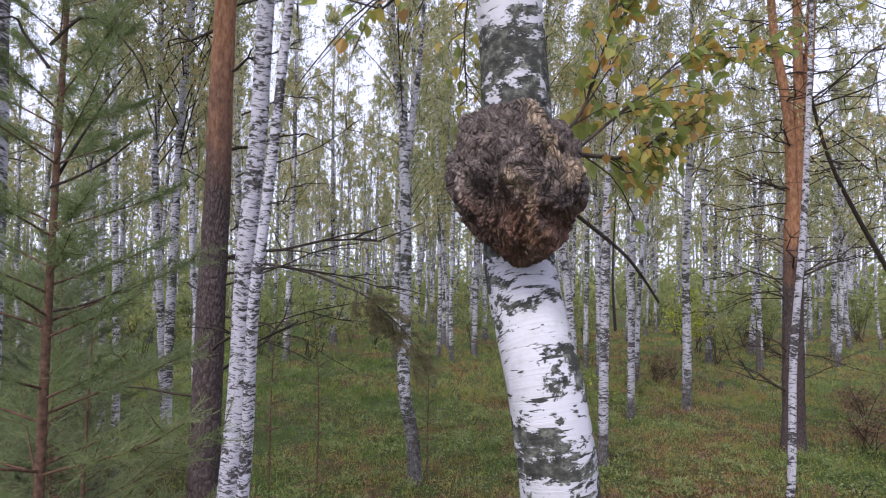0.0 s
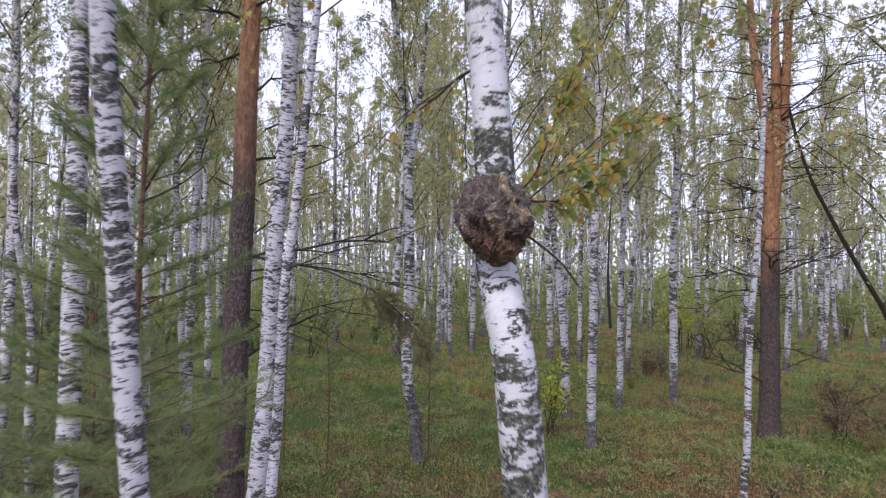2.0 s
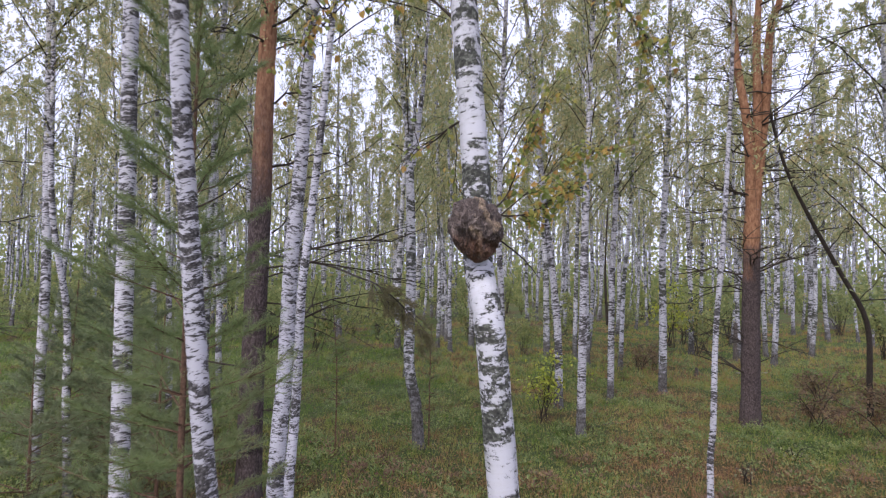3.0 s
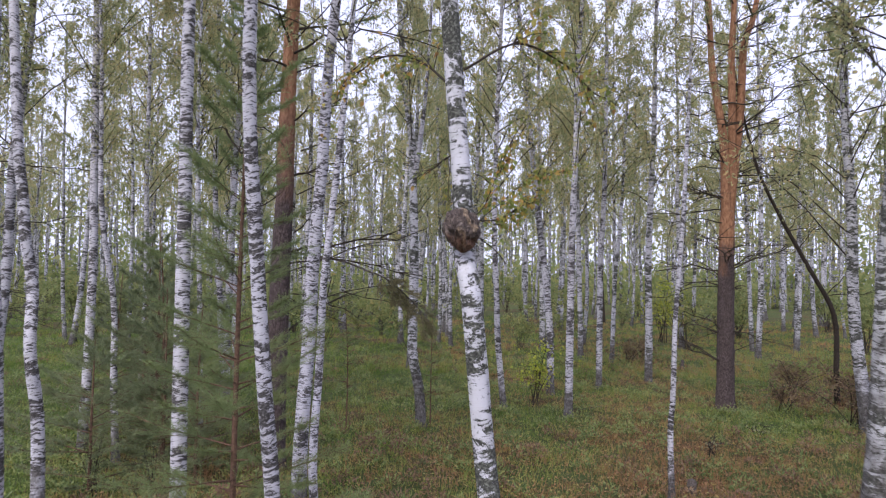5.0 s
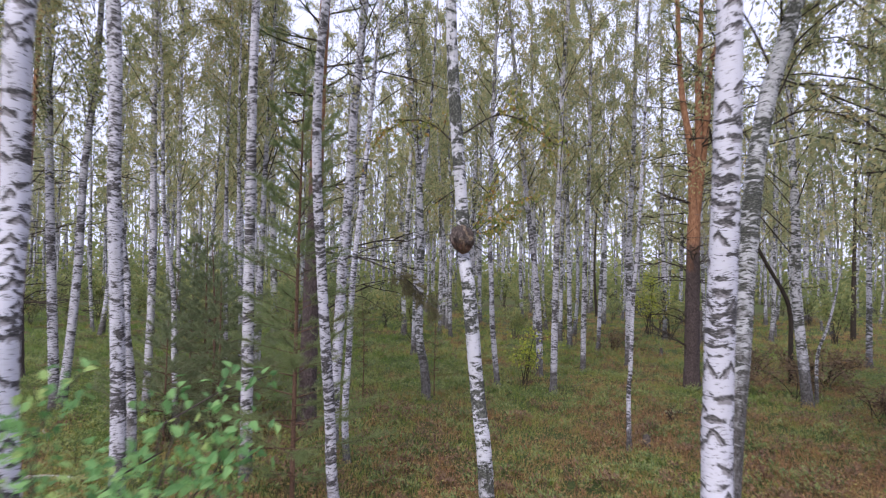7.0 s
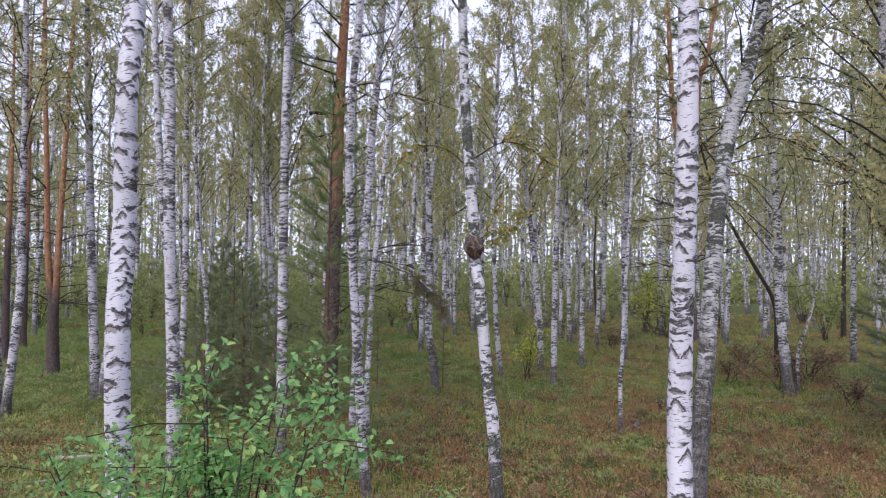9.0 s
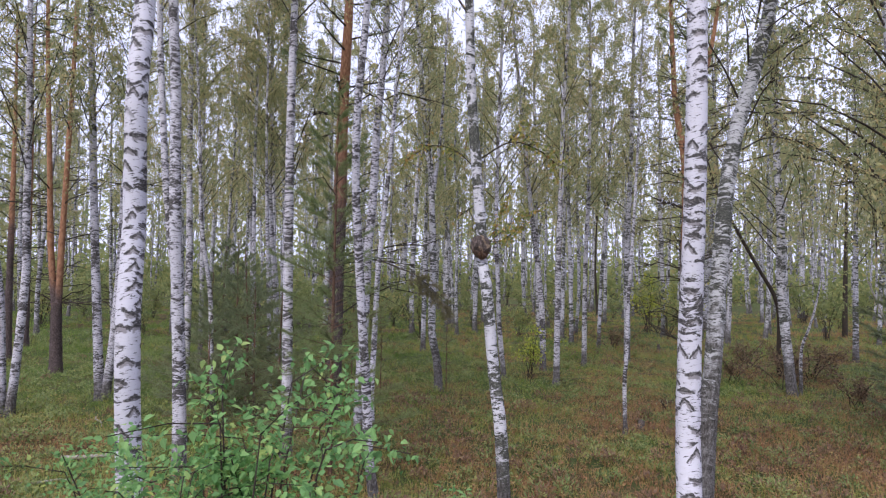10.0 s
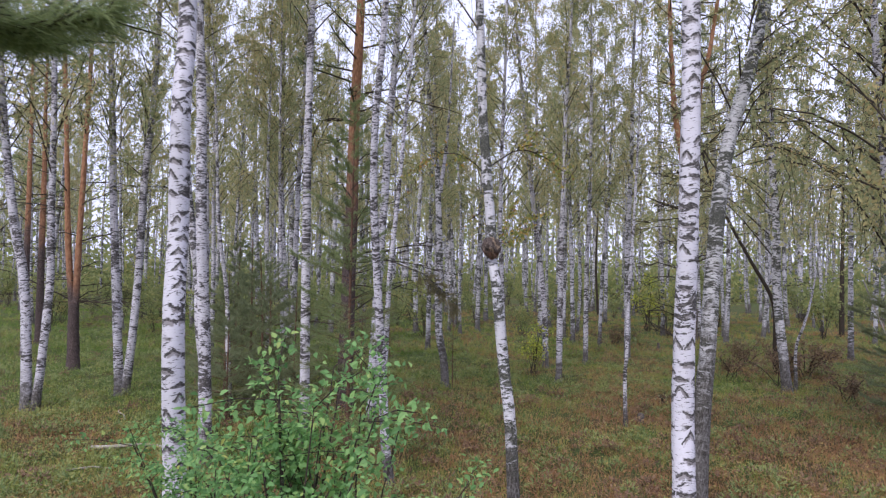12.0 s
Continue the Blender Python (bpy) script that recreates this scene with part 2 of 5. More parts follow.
def ground_material():
    n = Nodes("forest_floor")
    p = n.place()
    wide, mid, fine = n.noise(p, 0.32, 4.0, 0.6), n.noise(p, 2.6, 5.0, 0.65), n.noise(p, 22.0, 6.0, 0.75)
    moss = n.ramp(fine, [(0.3, (0.03, 0.042, 0.018)), (0.55, (0.085, 0.11, 0.04)), (0.8, (0.16, 0.18, 0.07))])
    litter = n.ramp(fine, [(0.3, (0.035, 0.024, 0.014)), (0.55, (0.12, 0.078, 0.042)), (0.8, (0.24, 0.17, 0.095))])
    f = n.span(n.math("ADD", n.math("MULTIPLY", wide, 0.7), n.math("MULTIPLY", mid, 0.4)), 0.50, 0.68)
    return n.surface(n.mix(f, moss, litter), 0.95, n.bump(fine, 0.9, 0.04), 0.1)


def grass_material():
    """Blades: fresh green, going to straw and russet in broad drifts."""
    n = Nodes("grass_blades")
    p = n.place()
    drift = n.math("ADD", n.math("MULTIPLY", n.noise(p, 0.32, 4.0, 0.6), 0.7), n.math("MULTIPLY", n.noise(p, 1.9, 5.0, 0.65), 0.5))
    east, north, _ = n.split(p)
    drift = n.math("ADD", drift, n.math("MINIMUM", n.math("MAXIMUM", n.math("MULTIPLY", east, 0.012), -0.08), 0.05))
    drift = n.math("ADD", drift, n.math("MINIMUM", n.math("MAXIMUM", n.math("MULTIPLY", n.math("SUBTRACT", 9.5, north), 0.02), -0.05), 0.05))
    clump = n.math("MULTIPLY", n.math("SUBTRACT", n.noise(p, 5.5, 3.0, 0.6), 0.5), 1.6)
    f = n.math("ADD", n.math("ADD", n.span(drift, 0.43, 0.73), clump), n.math("MULTIPLY", n.math("SUBTRACT", n.island(), 0.5), 0.45))
    col = n.ramp(f, [(0.0, (0.125, 0.20, 0.045)), (0.30, (0.25, 0.31, 0.078)), (0.60, (0.345, 0.325, 0.10)), (0.82, (0.40, 0.275, 0.115)), (1.0, (0.35, 0.185, 0.10))])
    return n.surface(col, 0.6, None, 0.3, 0.35)


GROUND = ground_material()
GRASS = grass_material()
LITTER = leaf("fallen_leaves", [(0.0, (0.08, 0.045, 0.025)), (0.5, (0.17, 0.10, 0.045)), (0.85, (0.28, 0.19, 0.07)), (1.0, (0.42, 0.34, 0.11))], 0.1)


# ---- geometry helpers ----
class Geo:
    """Gathers points, faces and UVs of one mesh."""

    def __init__(self):
        self.v, self.f, self.uv, self.count, self.smooth = [], [], [], 0, True

    def add(self, verts, faces, uvs):
        """faces: rows of equal length; uvs: one pair for each face corner."""
        self.v.append(np.asarray(verts, float))
        self.f.append(np.asarray(faces, int) + self.count)
        self.uv.append(np.asarray(uvs, float).reshape(-1, 2))
        self.count += len(verts)
        return self

    def tube(self, points, radii, sides=8, rough=0.0, rng=None, tip=True):
        pts, radii = np.asarray(points, float), np.asarray(radii, float)
        way = np.gradient(pts, axis=0)
        way /= np.linalg.norm(way, axis=1)[:, None] + 1e-9
        ref = np.where(np.abs(way[:, 2:3]) > 0.9, [[1.0, 0, 0]], [[0, 0, 1.0]])
        ref = np.tile([1.0, 0.0, 0.0], (len(pts), 1)) if np.abs(way[:, 2]).mean() > 0.6 else ref
        a = np.cross(way, ref)
        a /= np.linalg.norm(a, axis=1)[:, None] + 1e-9
        b = np.cross(way, a)
        ang = np.linspace(0, 2 * math.pi, sides, endpoint=False)
        r = np.repeat(radii[:, None], sides, 1)
        if rough:
            r = r * (1 + rough * rng.normal(size=r.shape))
        ring = pts[:, None] + r[..., None] * (np.cos(ang)[None, :, None] * a[:, None] + np.sin(ang)[None, :, None] * b[:, None])
        n = len(pts)
        i, j = np.meshgrid(np.arange(n - 1), np.arange(sides), indexing="ij")
        k = (j + 1) % sides
        faces = np.stack([i * sides + j, i * sides + k, (i + 1) * sides + k, (i + 1) * sides + j], -1).reshape(-1, 4)
        along = np.r_[0, np.cumsum(np.linalg.norm(np.diff(pts, axis=0), axis=1))] + pts[0, 2]
        girth = 2 * math.pi * radii.mean()
        uj, uk = j / sides * girth, (j + 1) / sides * girth
        uvs = np.stack([np.stack([uj, along[i]], -1), np.stack([uk, along[i]], -1), np.stack([uk, along[i + 1]], -1), np.stack([uj, along[i + 1]], -1)], 2)
        self.add(ring.reshape(-1, 3), faces, uvs.reshape(-1, 2))
        if tip:
            top = np.vstack([ring[-1], pts[-1] + way[-1] * radii[-1] * 0.4])
            q = np.arange(sides)
            self.add(top, np.stack([q, (q + 1) % sides, np.full(sides, sides)], -1), np.zeros((sides * 3, 2)))
        return self

    def blades(self, base, way, across, length, width, bend=0.0):
        """Rhombic leaves: one quad each."""
        way, across = unit(way), unit(across)
        length, width = np.broadcast_to(length, len(base))[:, None], np.broadcast_to(width, len(base))[:, None]
        up = np.cross(way, across)
        mid = base + way * length * 0.42
        q = np.stack([base, mid + across * width / 2 + up * length * bend, base + way * length, mid - across * width / 2 + up * length * bend], 1)
        n = len(base)
        self.add(q.reshape(-1, 3), np.arange(4 * n).reshape(-1, 4), np.tile([(0.5, 0), (1, 0.4), (0.5, 1), (0, 0.4)], (n, 1)))
        self.smooth = False
        return self

    def ovate(self, spot, way, length, broad, rng, lift=0.10):
        """Pointed oval leaves, folded a little along the middle: two quads each."""
        n = len(spot)
        way = unit(way)
        across = unit(np.cross(way, rng.normal(0, 0.5, (n, 3)) + (0, 0, 1.0)))
        up = np.cross(across, way)
        length = np.asarray(length)[:, None]
        w, h = length * broad * 0.5, length * lift
        row = [spot, spot + way * length * 0.25 + across * w + up * h, spot + way * length * 0.6 + across * w * 0.75 + up * h, spot + way * length,
               spot + way * length * 0.6 - across * w * 0.75 + up * h, spot + way * length * 0.25 - across * w + up * h]
        idx = np.arange(n)[:, None] * 6
        faces = np.concatenate([idx + (0, 1, 2, 3), idx + (0, 3, 4, 5)])
        self.add(np.stack(row, 1).reshape(-1, 3), faces, np.zeros((len(faces) * 4, 2)))
        self.smooth = False
        return self

    def spikes(self, base, way, across, length, width):
        """Needles: one triangle each."""
        way, across = unit(way), unit(across)
        length, width = np.broadcast_to(length, len(base))[:, None], np.broadcast_to(width, len(base))[:, None]
        q = np.stack([base - across * width / 2, base + across * width / 2, base + way * length], 1)
        n = len(base)
        self.add(q.reshape(-1, 3), np.arange(3 * n).reshape(-1, 3), np.tile([(0, 0), (1, 0), (0.5, 1)], (n, 1)))
        self.smooth = False
        return self

    def mesh(self, name, material):
        me = bpy.data.meshes.new(name)
        verts = np.vstack(self.v)
        loops = np.concatenate([f.ravel() for f in self.f])
        sizes = np.concatenate([np.full(len(f), f.shape[1]) for f in self.f])
        me.vertices.add(len(verts)), me.loops.add(len(loops)), me.polygons.add(len(sizes))
        me.vertices.foreach_set("co", verts.ravel())
        me.loops.foreach_set("vertex_index", loops)
        me.polygons.foreach_set("loop_start", np.r_[0, np.cumsum(sizes)[:-1]])
        me.polygons.foreach_set("use_smooth", np.full(len(sizes), self.smooth))
        layer = me.uv_layers.new(name="UVMap")
        layer.data.foreach_set("uv", np.vstack(self.uv).ravel())
        me.update(calc_edges=True)
        me.materials.append(material)
        return me


def unit(v):
    v = np.asarray(v, float)
    return v / (np.linalg.norm(v, axis=-1, keepdims=True) + 1e-9)


def part(name, data, parent, label="", at=None):
    ob = new(name, data)
    ob.parent = parent
    if at is not None:
        ob.matrix_basis = at
    return tagged(ob, label)


def thing(name, x, y, label, category, group="", z=0.0):
    ob = new(name)
    ob.empty_display_size = 0.2
    ob.location = (x, y, z)
    return tagged(ob, label, category, group)


def glide(points, n):
    """A smooth line of n points through the given ones."""
    p = np.asarray(points, float)
    p = np.vstack([2 * p[0] - p[1], p, 2 * p[-1] - p[-2]])
    out = []
    for s in np.linspace(0, len(p) - 3 - 1e-6, n):
        i, f = int(s), s - int(s)
        a, b, c, d = p[i : i + 4]
        out.append(0.5 * (2 * b + (c - a) * f + (2 * a - 5 * b + 4 * c - d) * f * f + (3 * b - a - 3 * c + d) * f**3))
    return np.array(out)


def aligned(spot, way, spin, size=1.0):
    turn = Vector(way).to_track_quat("Z", "Y").to_matrix().to_4x4()
    return Matrix.Translation(spot) @ turn @ Matrix.Rotation(spin, 4, "Z") @ Matrix.Scale(size, 4)


# ---- birch crowns: a few growth forms ----
def crown(seed, tall, wide, limbs, leaves, size, name, plain=False):
    """Limbs that rise and droop, hung with leafy twigs, round an upright axis from z = 0 to tall. Returns the meshes of wood and leaves."""
    rng = np.random.default_rng(seed)
    t = (np.arange(limbs) + rng.random(limbs)) / limbs
    z0, az = t**0.95 * tall * 0.95, rng.random(limbs) * 2 * math.pi
    reach = wide * (1 - 0.7 * t) * rng.uniform(0.55, 1.25, limbs)
    rise, droop = reach * rng.uniform(0.9, 1.9, limbs), reach * rng.uniform(0.3, 0.8, limbs)

    def along(k, s):
        h = reach[k] * s
        return np.stack([np.cos(az[k]) * h, np.sin(az[k]) * h, z0[k] + rise[k] * s - droop[k] * s * s], -1)

    wood = Geo()
    for k in range(limbs):
        m = 4 if plain else 6
        s = np.linspace(0, 1, m)
        line = along(np.full(m, k), s) + rng.normal(0, 0.03, (m, 3)) * s[:, None]
        wood.tube(line, np.linspace(0.016, 0.005, m) * (1 - 0.5 * t[k]), 3 if plain else 4, tip=False)
    twigs = limbs * 7
    tk, ts = rng.integers(0, limbs, twigs), rng.uniform(0.25, 1.0, twigs)
    hang = rng.uniform(0.3, 1.1, twigs) * (1 - 0.4 * t[tk])
    drift = rng.normal(0, 0.22, (twigs, 2))
    start = along(tk, ts)

    def on_twig(k, s):
        d = start[k].copy()
        d[:, :2] += drift[k] * s[:, None]
        d[:, 2] += 0.12 * np.sin(s * 3) - hang[k] * s * s
        return d

    if plain:
        ks = np.arange(twigs)
        a, b, c = (on_twig(ks, np.full(twigs, s)) for s in (0.0, 0.55, 1.0))
        side = rng.normal(size=(twigs, 3)) * (1, 1, 0.1)
        wood.spikes(a, b - a, side, np.linalg.norm(b - a, axis=1), 0.014), wood.spikes(b, c - b, side, np.linalg.norm(c - b, axis=1), 0.010)
    else:
        for k in range(0, twigs, 2):
            wood.tube(on_twig(np.full(3, k), np.array([0, 0.55, 1.0])), (0.0055, 0.0045, 0.003), 3, tip=False)
    k, s = rng.integers(0, twigs, leaves), rng.uniform(0.05, 1.05, leaves)
    base = on_twig(k, s) + rng.normal(0, 0.055, (leaves, 3))
    way = rng.normal(0, 0.7, (leaves, 3)) + (0, 0, -0.7)
    across, long, broad = rng.normal(size=(leaves, 3)), size * rng.uniform(0.7, 1.3, leaves), size * rng.uniform(0.5, 0.85, leaves)
    foliage = Geo().spikes(base, way, across, long, broad) if plain else Geo().blades(base, way, across, long, broad, 0.06)
    return wood.mesh(name + "_limbs", TWIG), foliage.mesh(name + "_leaves", LEAF)


CROWNS = [crown(10 + i, 11.5, w, 48, 10500, 0.066, "birch_crown") for i, w in enumerate((1.5, 1.9, 1.7, 2.2))]
MID_CROWNS = [crown(50 + i, 11.5, w, 50, 12500, 0.076, "mid_birch_crown", True) for i, w in enumerate((1.6, 2.0, 1.8, 2.3))]
FAR_CROWNS = [crown(30 + i, 12.0, w, 35, 5600, 0.118, "far_birch_crown", True) for i, w in enumerate((1.6, 2.0, 2.3, 1.8, 2.6))]


def trunk_line(stem, tall, rng, sway=0.05, detail=3.0, nod=0.0):
    """The trunk's middle line from its foot up: the given bends, then on in the last direction, a little upright."""
    pts = [(0.0, -0.12)] + [p for p in stem if p[1] > 0.25]
    (ax, az), (bx, bz) = pts[-2], pts[-1]
    lean = (bx - ax) / max(bz - az, 0.3)
    x, z = bx, bz
    while z < tall - 0.5:
        step = min(2.5, tall - z)
        lean = lean * 0.8 + rng.normal(0, 0.012)
        x, z = x + lean * step, z + step
        pts.append((x, z))
    line = np.array([(x, (rng.normal(0, sway) if 0.5 < z else 0.0) + nod * z, z) for x, z in pts])
    return glide(line, max(24, int(tall * detail)))


def trunk_radii(line, r, tall, flare=0.45):
    z = line[:, 2]
    return np.maximum(r * 1.16 * np.clip(1 - z / (tall + 1.2), 0.05, 1) ** 0.8 * (1 + flare * np.exp(-np.maximum(z + 0.12, 0) / 0.16)), 0.012)


tree_count = 0


def birch(x, y, r, *stem, tall=17.0, bark=None, from_z=5.0, full=1.0, nod=0.0, look_of="slender white-barked birch standing in mossy grass", far=False, leafy=True, sides=16):
    global tree_count
    tree_count += 1
    rng = np.random.default_rng(tree_count * 7 + 1)
    root = thing("birch_tree", x, y, look_of, "tree", "birches of the wood")
    stem = [(stem[i], stem[i + 1]) for i in range(0, len(stem), 2)] or [(0.0, 1.0), (rng.normal(0, 0.15), 5.0)]
    r = r * 0.9 if y > 10 else r
    line = trunk_line(stem, tall, rng, detail=1.6 if far else 3.0, nod=nod)
    part("trunk", Geo().tube(line, trunk_radii(line, r, tall), sides, 0.02, rng).mesh("birch_trunk", bark or (BARK_FAR if y > 17 else BARK)), root)
    if leafy:
        wood, leaves = (FAR_CROWNS if far else MID_CROWNS if y > 7 else CROWNS)[tree_count % (5 if far else 4)]
        i = int(np.argmin(np.abs(line[:, 2] - from_z)))
        j = int(np.argmin(np.abs(line[:, 2] - (tall - 2))))
        m = aligned(line[i], line[j] - line[i], rng.random() * 6.28, (tall - from_z) / 11.5 * full)
        part("crown_wood", wood, root, "thin dark drooping twigs", m)
        part("crown", leaves, root, "yellowing green birch leaves", m)
    return root, line


# ---- pines ----
def tufts(geo, rng, tips, ways, each, length, width=0.0022, spread=0.75, stretch=0.12):
    """Needles set round the last stretch of each twig."""
    n = len(tips)
    k = np.repeat(np.arange(n), each)
    back = rng.random(len(k)) * stretch
    base = tips[k] - unit(ways)[k] * back[:, None]
    way = unit(ways)[k] + rng.normal(0, spread, (len(k), 3))
    geo.spikes(base, way, rng.normal(size=(len(k), 3)), length * rng.uniform(0.7, 1.2, len(k)), width)


def needle_limb(rng, wood, green, start, way, reach, r, density, length, width, droop=0.1, each=20):
    """One living limb: a bowed bough with side twigs and needle tufts."""
    way = unit(way)
    s = np.linspace(0, 1, 7)[:, None]
    bow = start + way * reach * s + np.array([0, 0, -droop * reach]) * s * s + np.array([0, 0, 0.12 * reach]) * s**4
    wood.tube(bow, np.linspace(r, r * 0.3, 7), 5, tip=False)
    n = max(3, int(reach * density))
    at = rng.uniform(0.25, 1.0, n)
    spot = np.stack([np.interp(at, s[:, 0], bow[:, c]) for c in range(3)], -1)
    side = unit(np.cross(way, (0, 0, 1.0))) * rng.choice([-1, 1], n)[:, None]
    out = unit(way * rng.uniform(0.5, 1.0, (n, 1)) + side * rng.uniform(0.2, 0.9, (n, 1)) + rng.normal(0, 0.2, (n, 3)) + (0, 0, 0.12))
    long = reach * 0.38 * rng.uniform(0.4, 1.0, n) * (1.25 - at * 0.7)
    tip = spot + out * long[:, None]
    for a, b in zip(spot[::2], tip[::2]):
        wood.tube(np.array([a, (a + b) / 2, b]), (r * 0.3, r * 0.25, r * 0.18), 3, tip=False)
    for back in (0.0, 0.35, 0.7):
        tufts(green, rng, tip - out * (long * back)[:, None], out, each, length, width)


def young_pine(x, y, tall, r, wide, seed, start=0.3, density=22, length=0.075, width=0.003, stem=(), step=0.32, coat=None, each=20, name_label="young pine with soft green needles, beside birches"):
    rng = np.random.default_rng(seed)
    root = thing("young_pine", x, y, name_label, "tree", "young pines")
    line = glide([(0, 0, -0.1), (0.0, 0.0, tall * 0.5), (rng.normal(0, 0.05), rng.normal(0, 0.05), tall)], 20)
    part("trunk", Geo().tube(line, np.linspace(r * 1.3, r * 0.25, 20), 8, 0.03, rng).mesh("young_pine_trunk", PINE_YOUNG), root)
    z = start
    while z < tall - 0.1:
        wood, green = Geo(), Geo()
        f = (z - start) / (tall - start)
        for a in np.arange(5) / 5 * 6.283 + rng.random() * 6:
            reach = wide * (1 - f) ** 0.75 * min(1, 0.55 + f * 4) * rng.uniform(0.45, 1.25) + 0.12
            needle_limb(rng, wood, green, np.array([0, 0, z + rng.normal(0, 0.05)]), (math.cos(a), math.sin(a), 0.15 + 0.6 * f), reach, 0.011 * (1.1 - f), density, length, width, each=each)
        whorl = part("whorl", wood.mesh("whorl_wood", PINE_YOUNG), root, "ring of thin brown boughs")
        part("needle_coat", green.mesh("whorl_needles", coat or NEEDLE), whorl)
        z += step * rng.uniform(0.8, 1.2)
    return root


def bare_branch(rng, start, way, reach, r, twigs=3, droop=0.15):
    """A dead, needleless branch with a few side twigs."""
    geo, way = Geo(), unit(way)
    s = np.linspace(0, 1, 7)[:, None]
    side = unit(np.cross(way, (0, 0, 1.0)))
    kink = rng.normal(0, 0.05, (7, 3)) * reach * s
    line = np.asarray(start) + way * reach * s - np.array([0, 0, droop * reach]) * s * s + kink
    geo.tube(line, np.linspace(r, r * 0.25, 7), 5)
    for _ in range(twigs):
        i = rng.integers(2, 6)
        go = unit(way * 0.6 + side * rng.choice([-1, 1]) * rng.uniform(0.4, 1.0) + rng.normal(0, 0.3, 3))
        length = reach * rng.uniform(0.2, 0.45)
        geo.tube(np.array([line[i], line[i] + go * length * 0.5, line[i] + go * length + (0, 0, -0.05)]), (r * 0.5, r * 0.35, r * 0.15), 4)
    return geo


def pine(x, y, r, stem, forks=(), tall=13.0, bark=None, seed=1, dead=(1.5, 8.0, 26), crown_z=8.0, crown_n=26, crown_r=1.6, label="tall pine with dark lower and orange upper bark"):
    rng = np.random.default_rng(seed)
    root = thing("pine_tree", x, y, label, "tree", "old pines")
    stem = [(stem[i], stem[i + 1]) for i in range(0, len(stem), 2)]
    if forks:
        line = glide([(0, 0, -0.12)] + [(a, 0, b) for a, b in stem], 30)
        radii = r * np.linspace(1.1, 0.85, 30) * (1 + 0.4 * np.exp(-np.maximum(line[:, 2] + 0.1, 0) / 0.2))
        lines = []
        for q in forks:
            pts = [(q[i], rng.normal(0, 0.04), q[i + 1]) for i in range(0, len(q), 2)]
            (ax, _, az), (bx, _, bz) = pts[-2:]
            pts.append((bx + (bx - ax) / (bz - az) * 0.6 * (tall - bz), 0.0, tall))
            lines.append(glide(pts, 30))
    else:
        line = trunk_line(stem, tall, rng, 0.02)
        radii = trunk_radii(line, r, tall, 0.35)
        lines = [line]
    part("trunk", Geo().tube(line, radii, 20, 0.03, rng).mesh("pine_trunk", bark or PINE), root)
    for q in lines if forks else ():
        part("fork", Geo().tube(q, np.linspace(r * 0.62, r * 0.25, len(q)), 14, 0.03, rng).mesh("pine_fork", bark or PINE), root, "smooth orange-barked fork")
    low, high, count = dead
    for i in range(count):
        q = line if not forks else ([line] + lines)[rng.integers(0, len(lines) + 1)]
        span = (max(low, q[0, 2]), min(high, q[-1, 2]))
        if span[1] <= span[0]:
            continue
        z = rng.uniform(*span)
        spot = np.array([np.interp(z, q[:, 2], q[:, c]) for c in range(3)])
        a = rng.random() * 6.283
        part("branch", bare_branch(rng, spot, (math.cos(a), math.sin(a) * 0.7, rng.uniform(-0.05, 0.6)), rng.uniform(0.9, 2.6), rng.uniform(0.012, 0.024), 6).mesh("dead_branch", TWIG), root)
    wood, green = Geo(), Geo()
    for i in range(crown_n):
        q = lines[i % len(lines)]
        z = crown_z + (tall - crown_z) * (i + 0.5) / crown_n
        spot = np.array([np.interp(z, q[:, 2], q[:, c]) for c in range(3)])
        a = rng.random() * 6.283
        needle_limb(rng, wood, green, spot, (math.cos(a), math.sin(a), 0.35), crown_r * rng.uniform(0.6, 1.2), 0.025, 15, 0.085, 0.006)
    if crown_n:
        part("crown", green.mesh("pine_crown_needles", NEEDLE), root, "dark green pine needles")
        part("crown_wood", wood.mesh("pine_crown_limbs", TWIG), root)
    return root


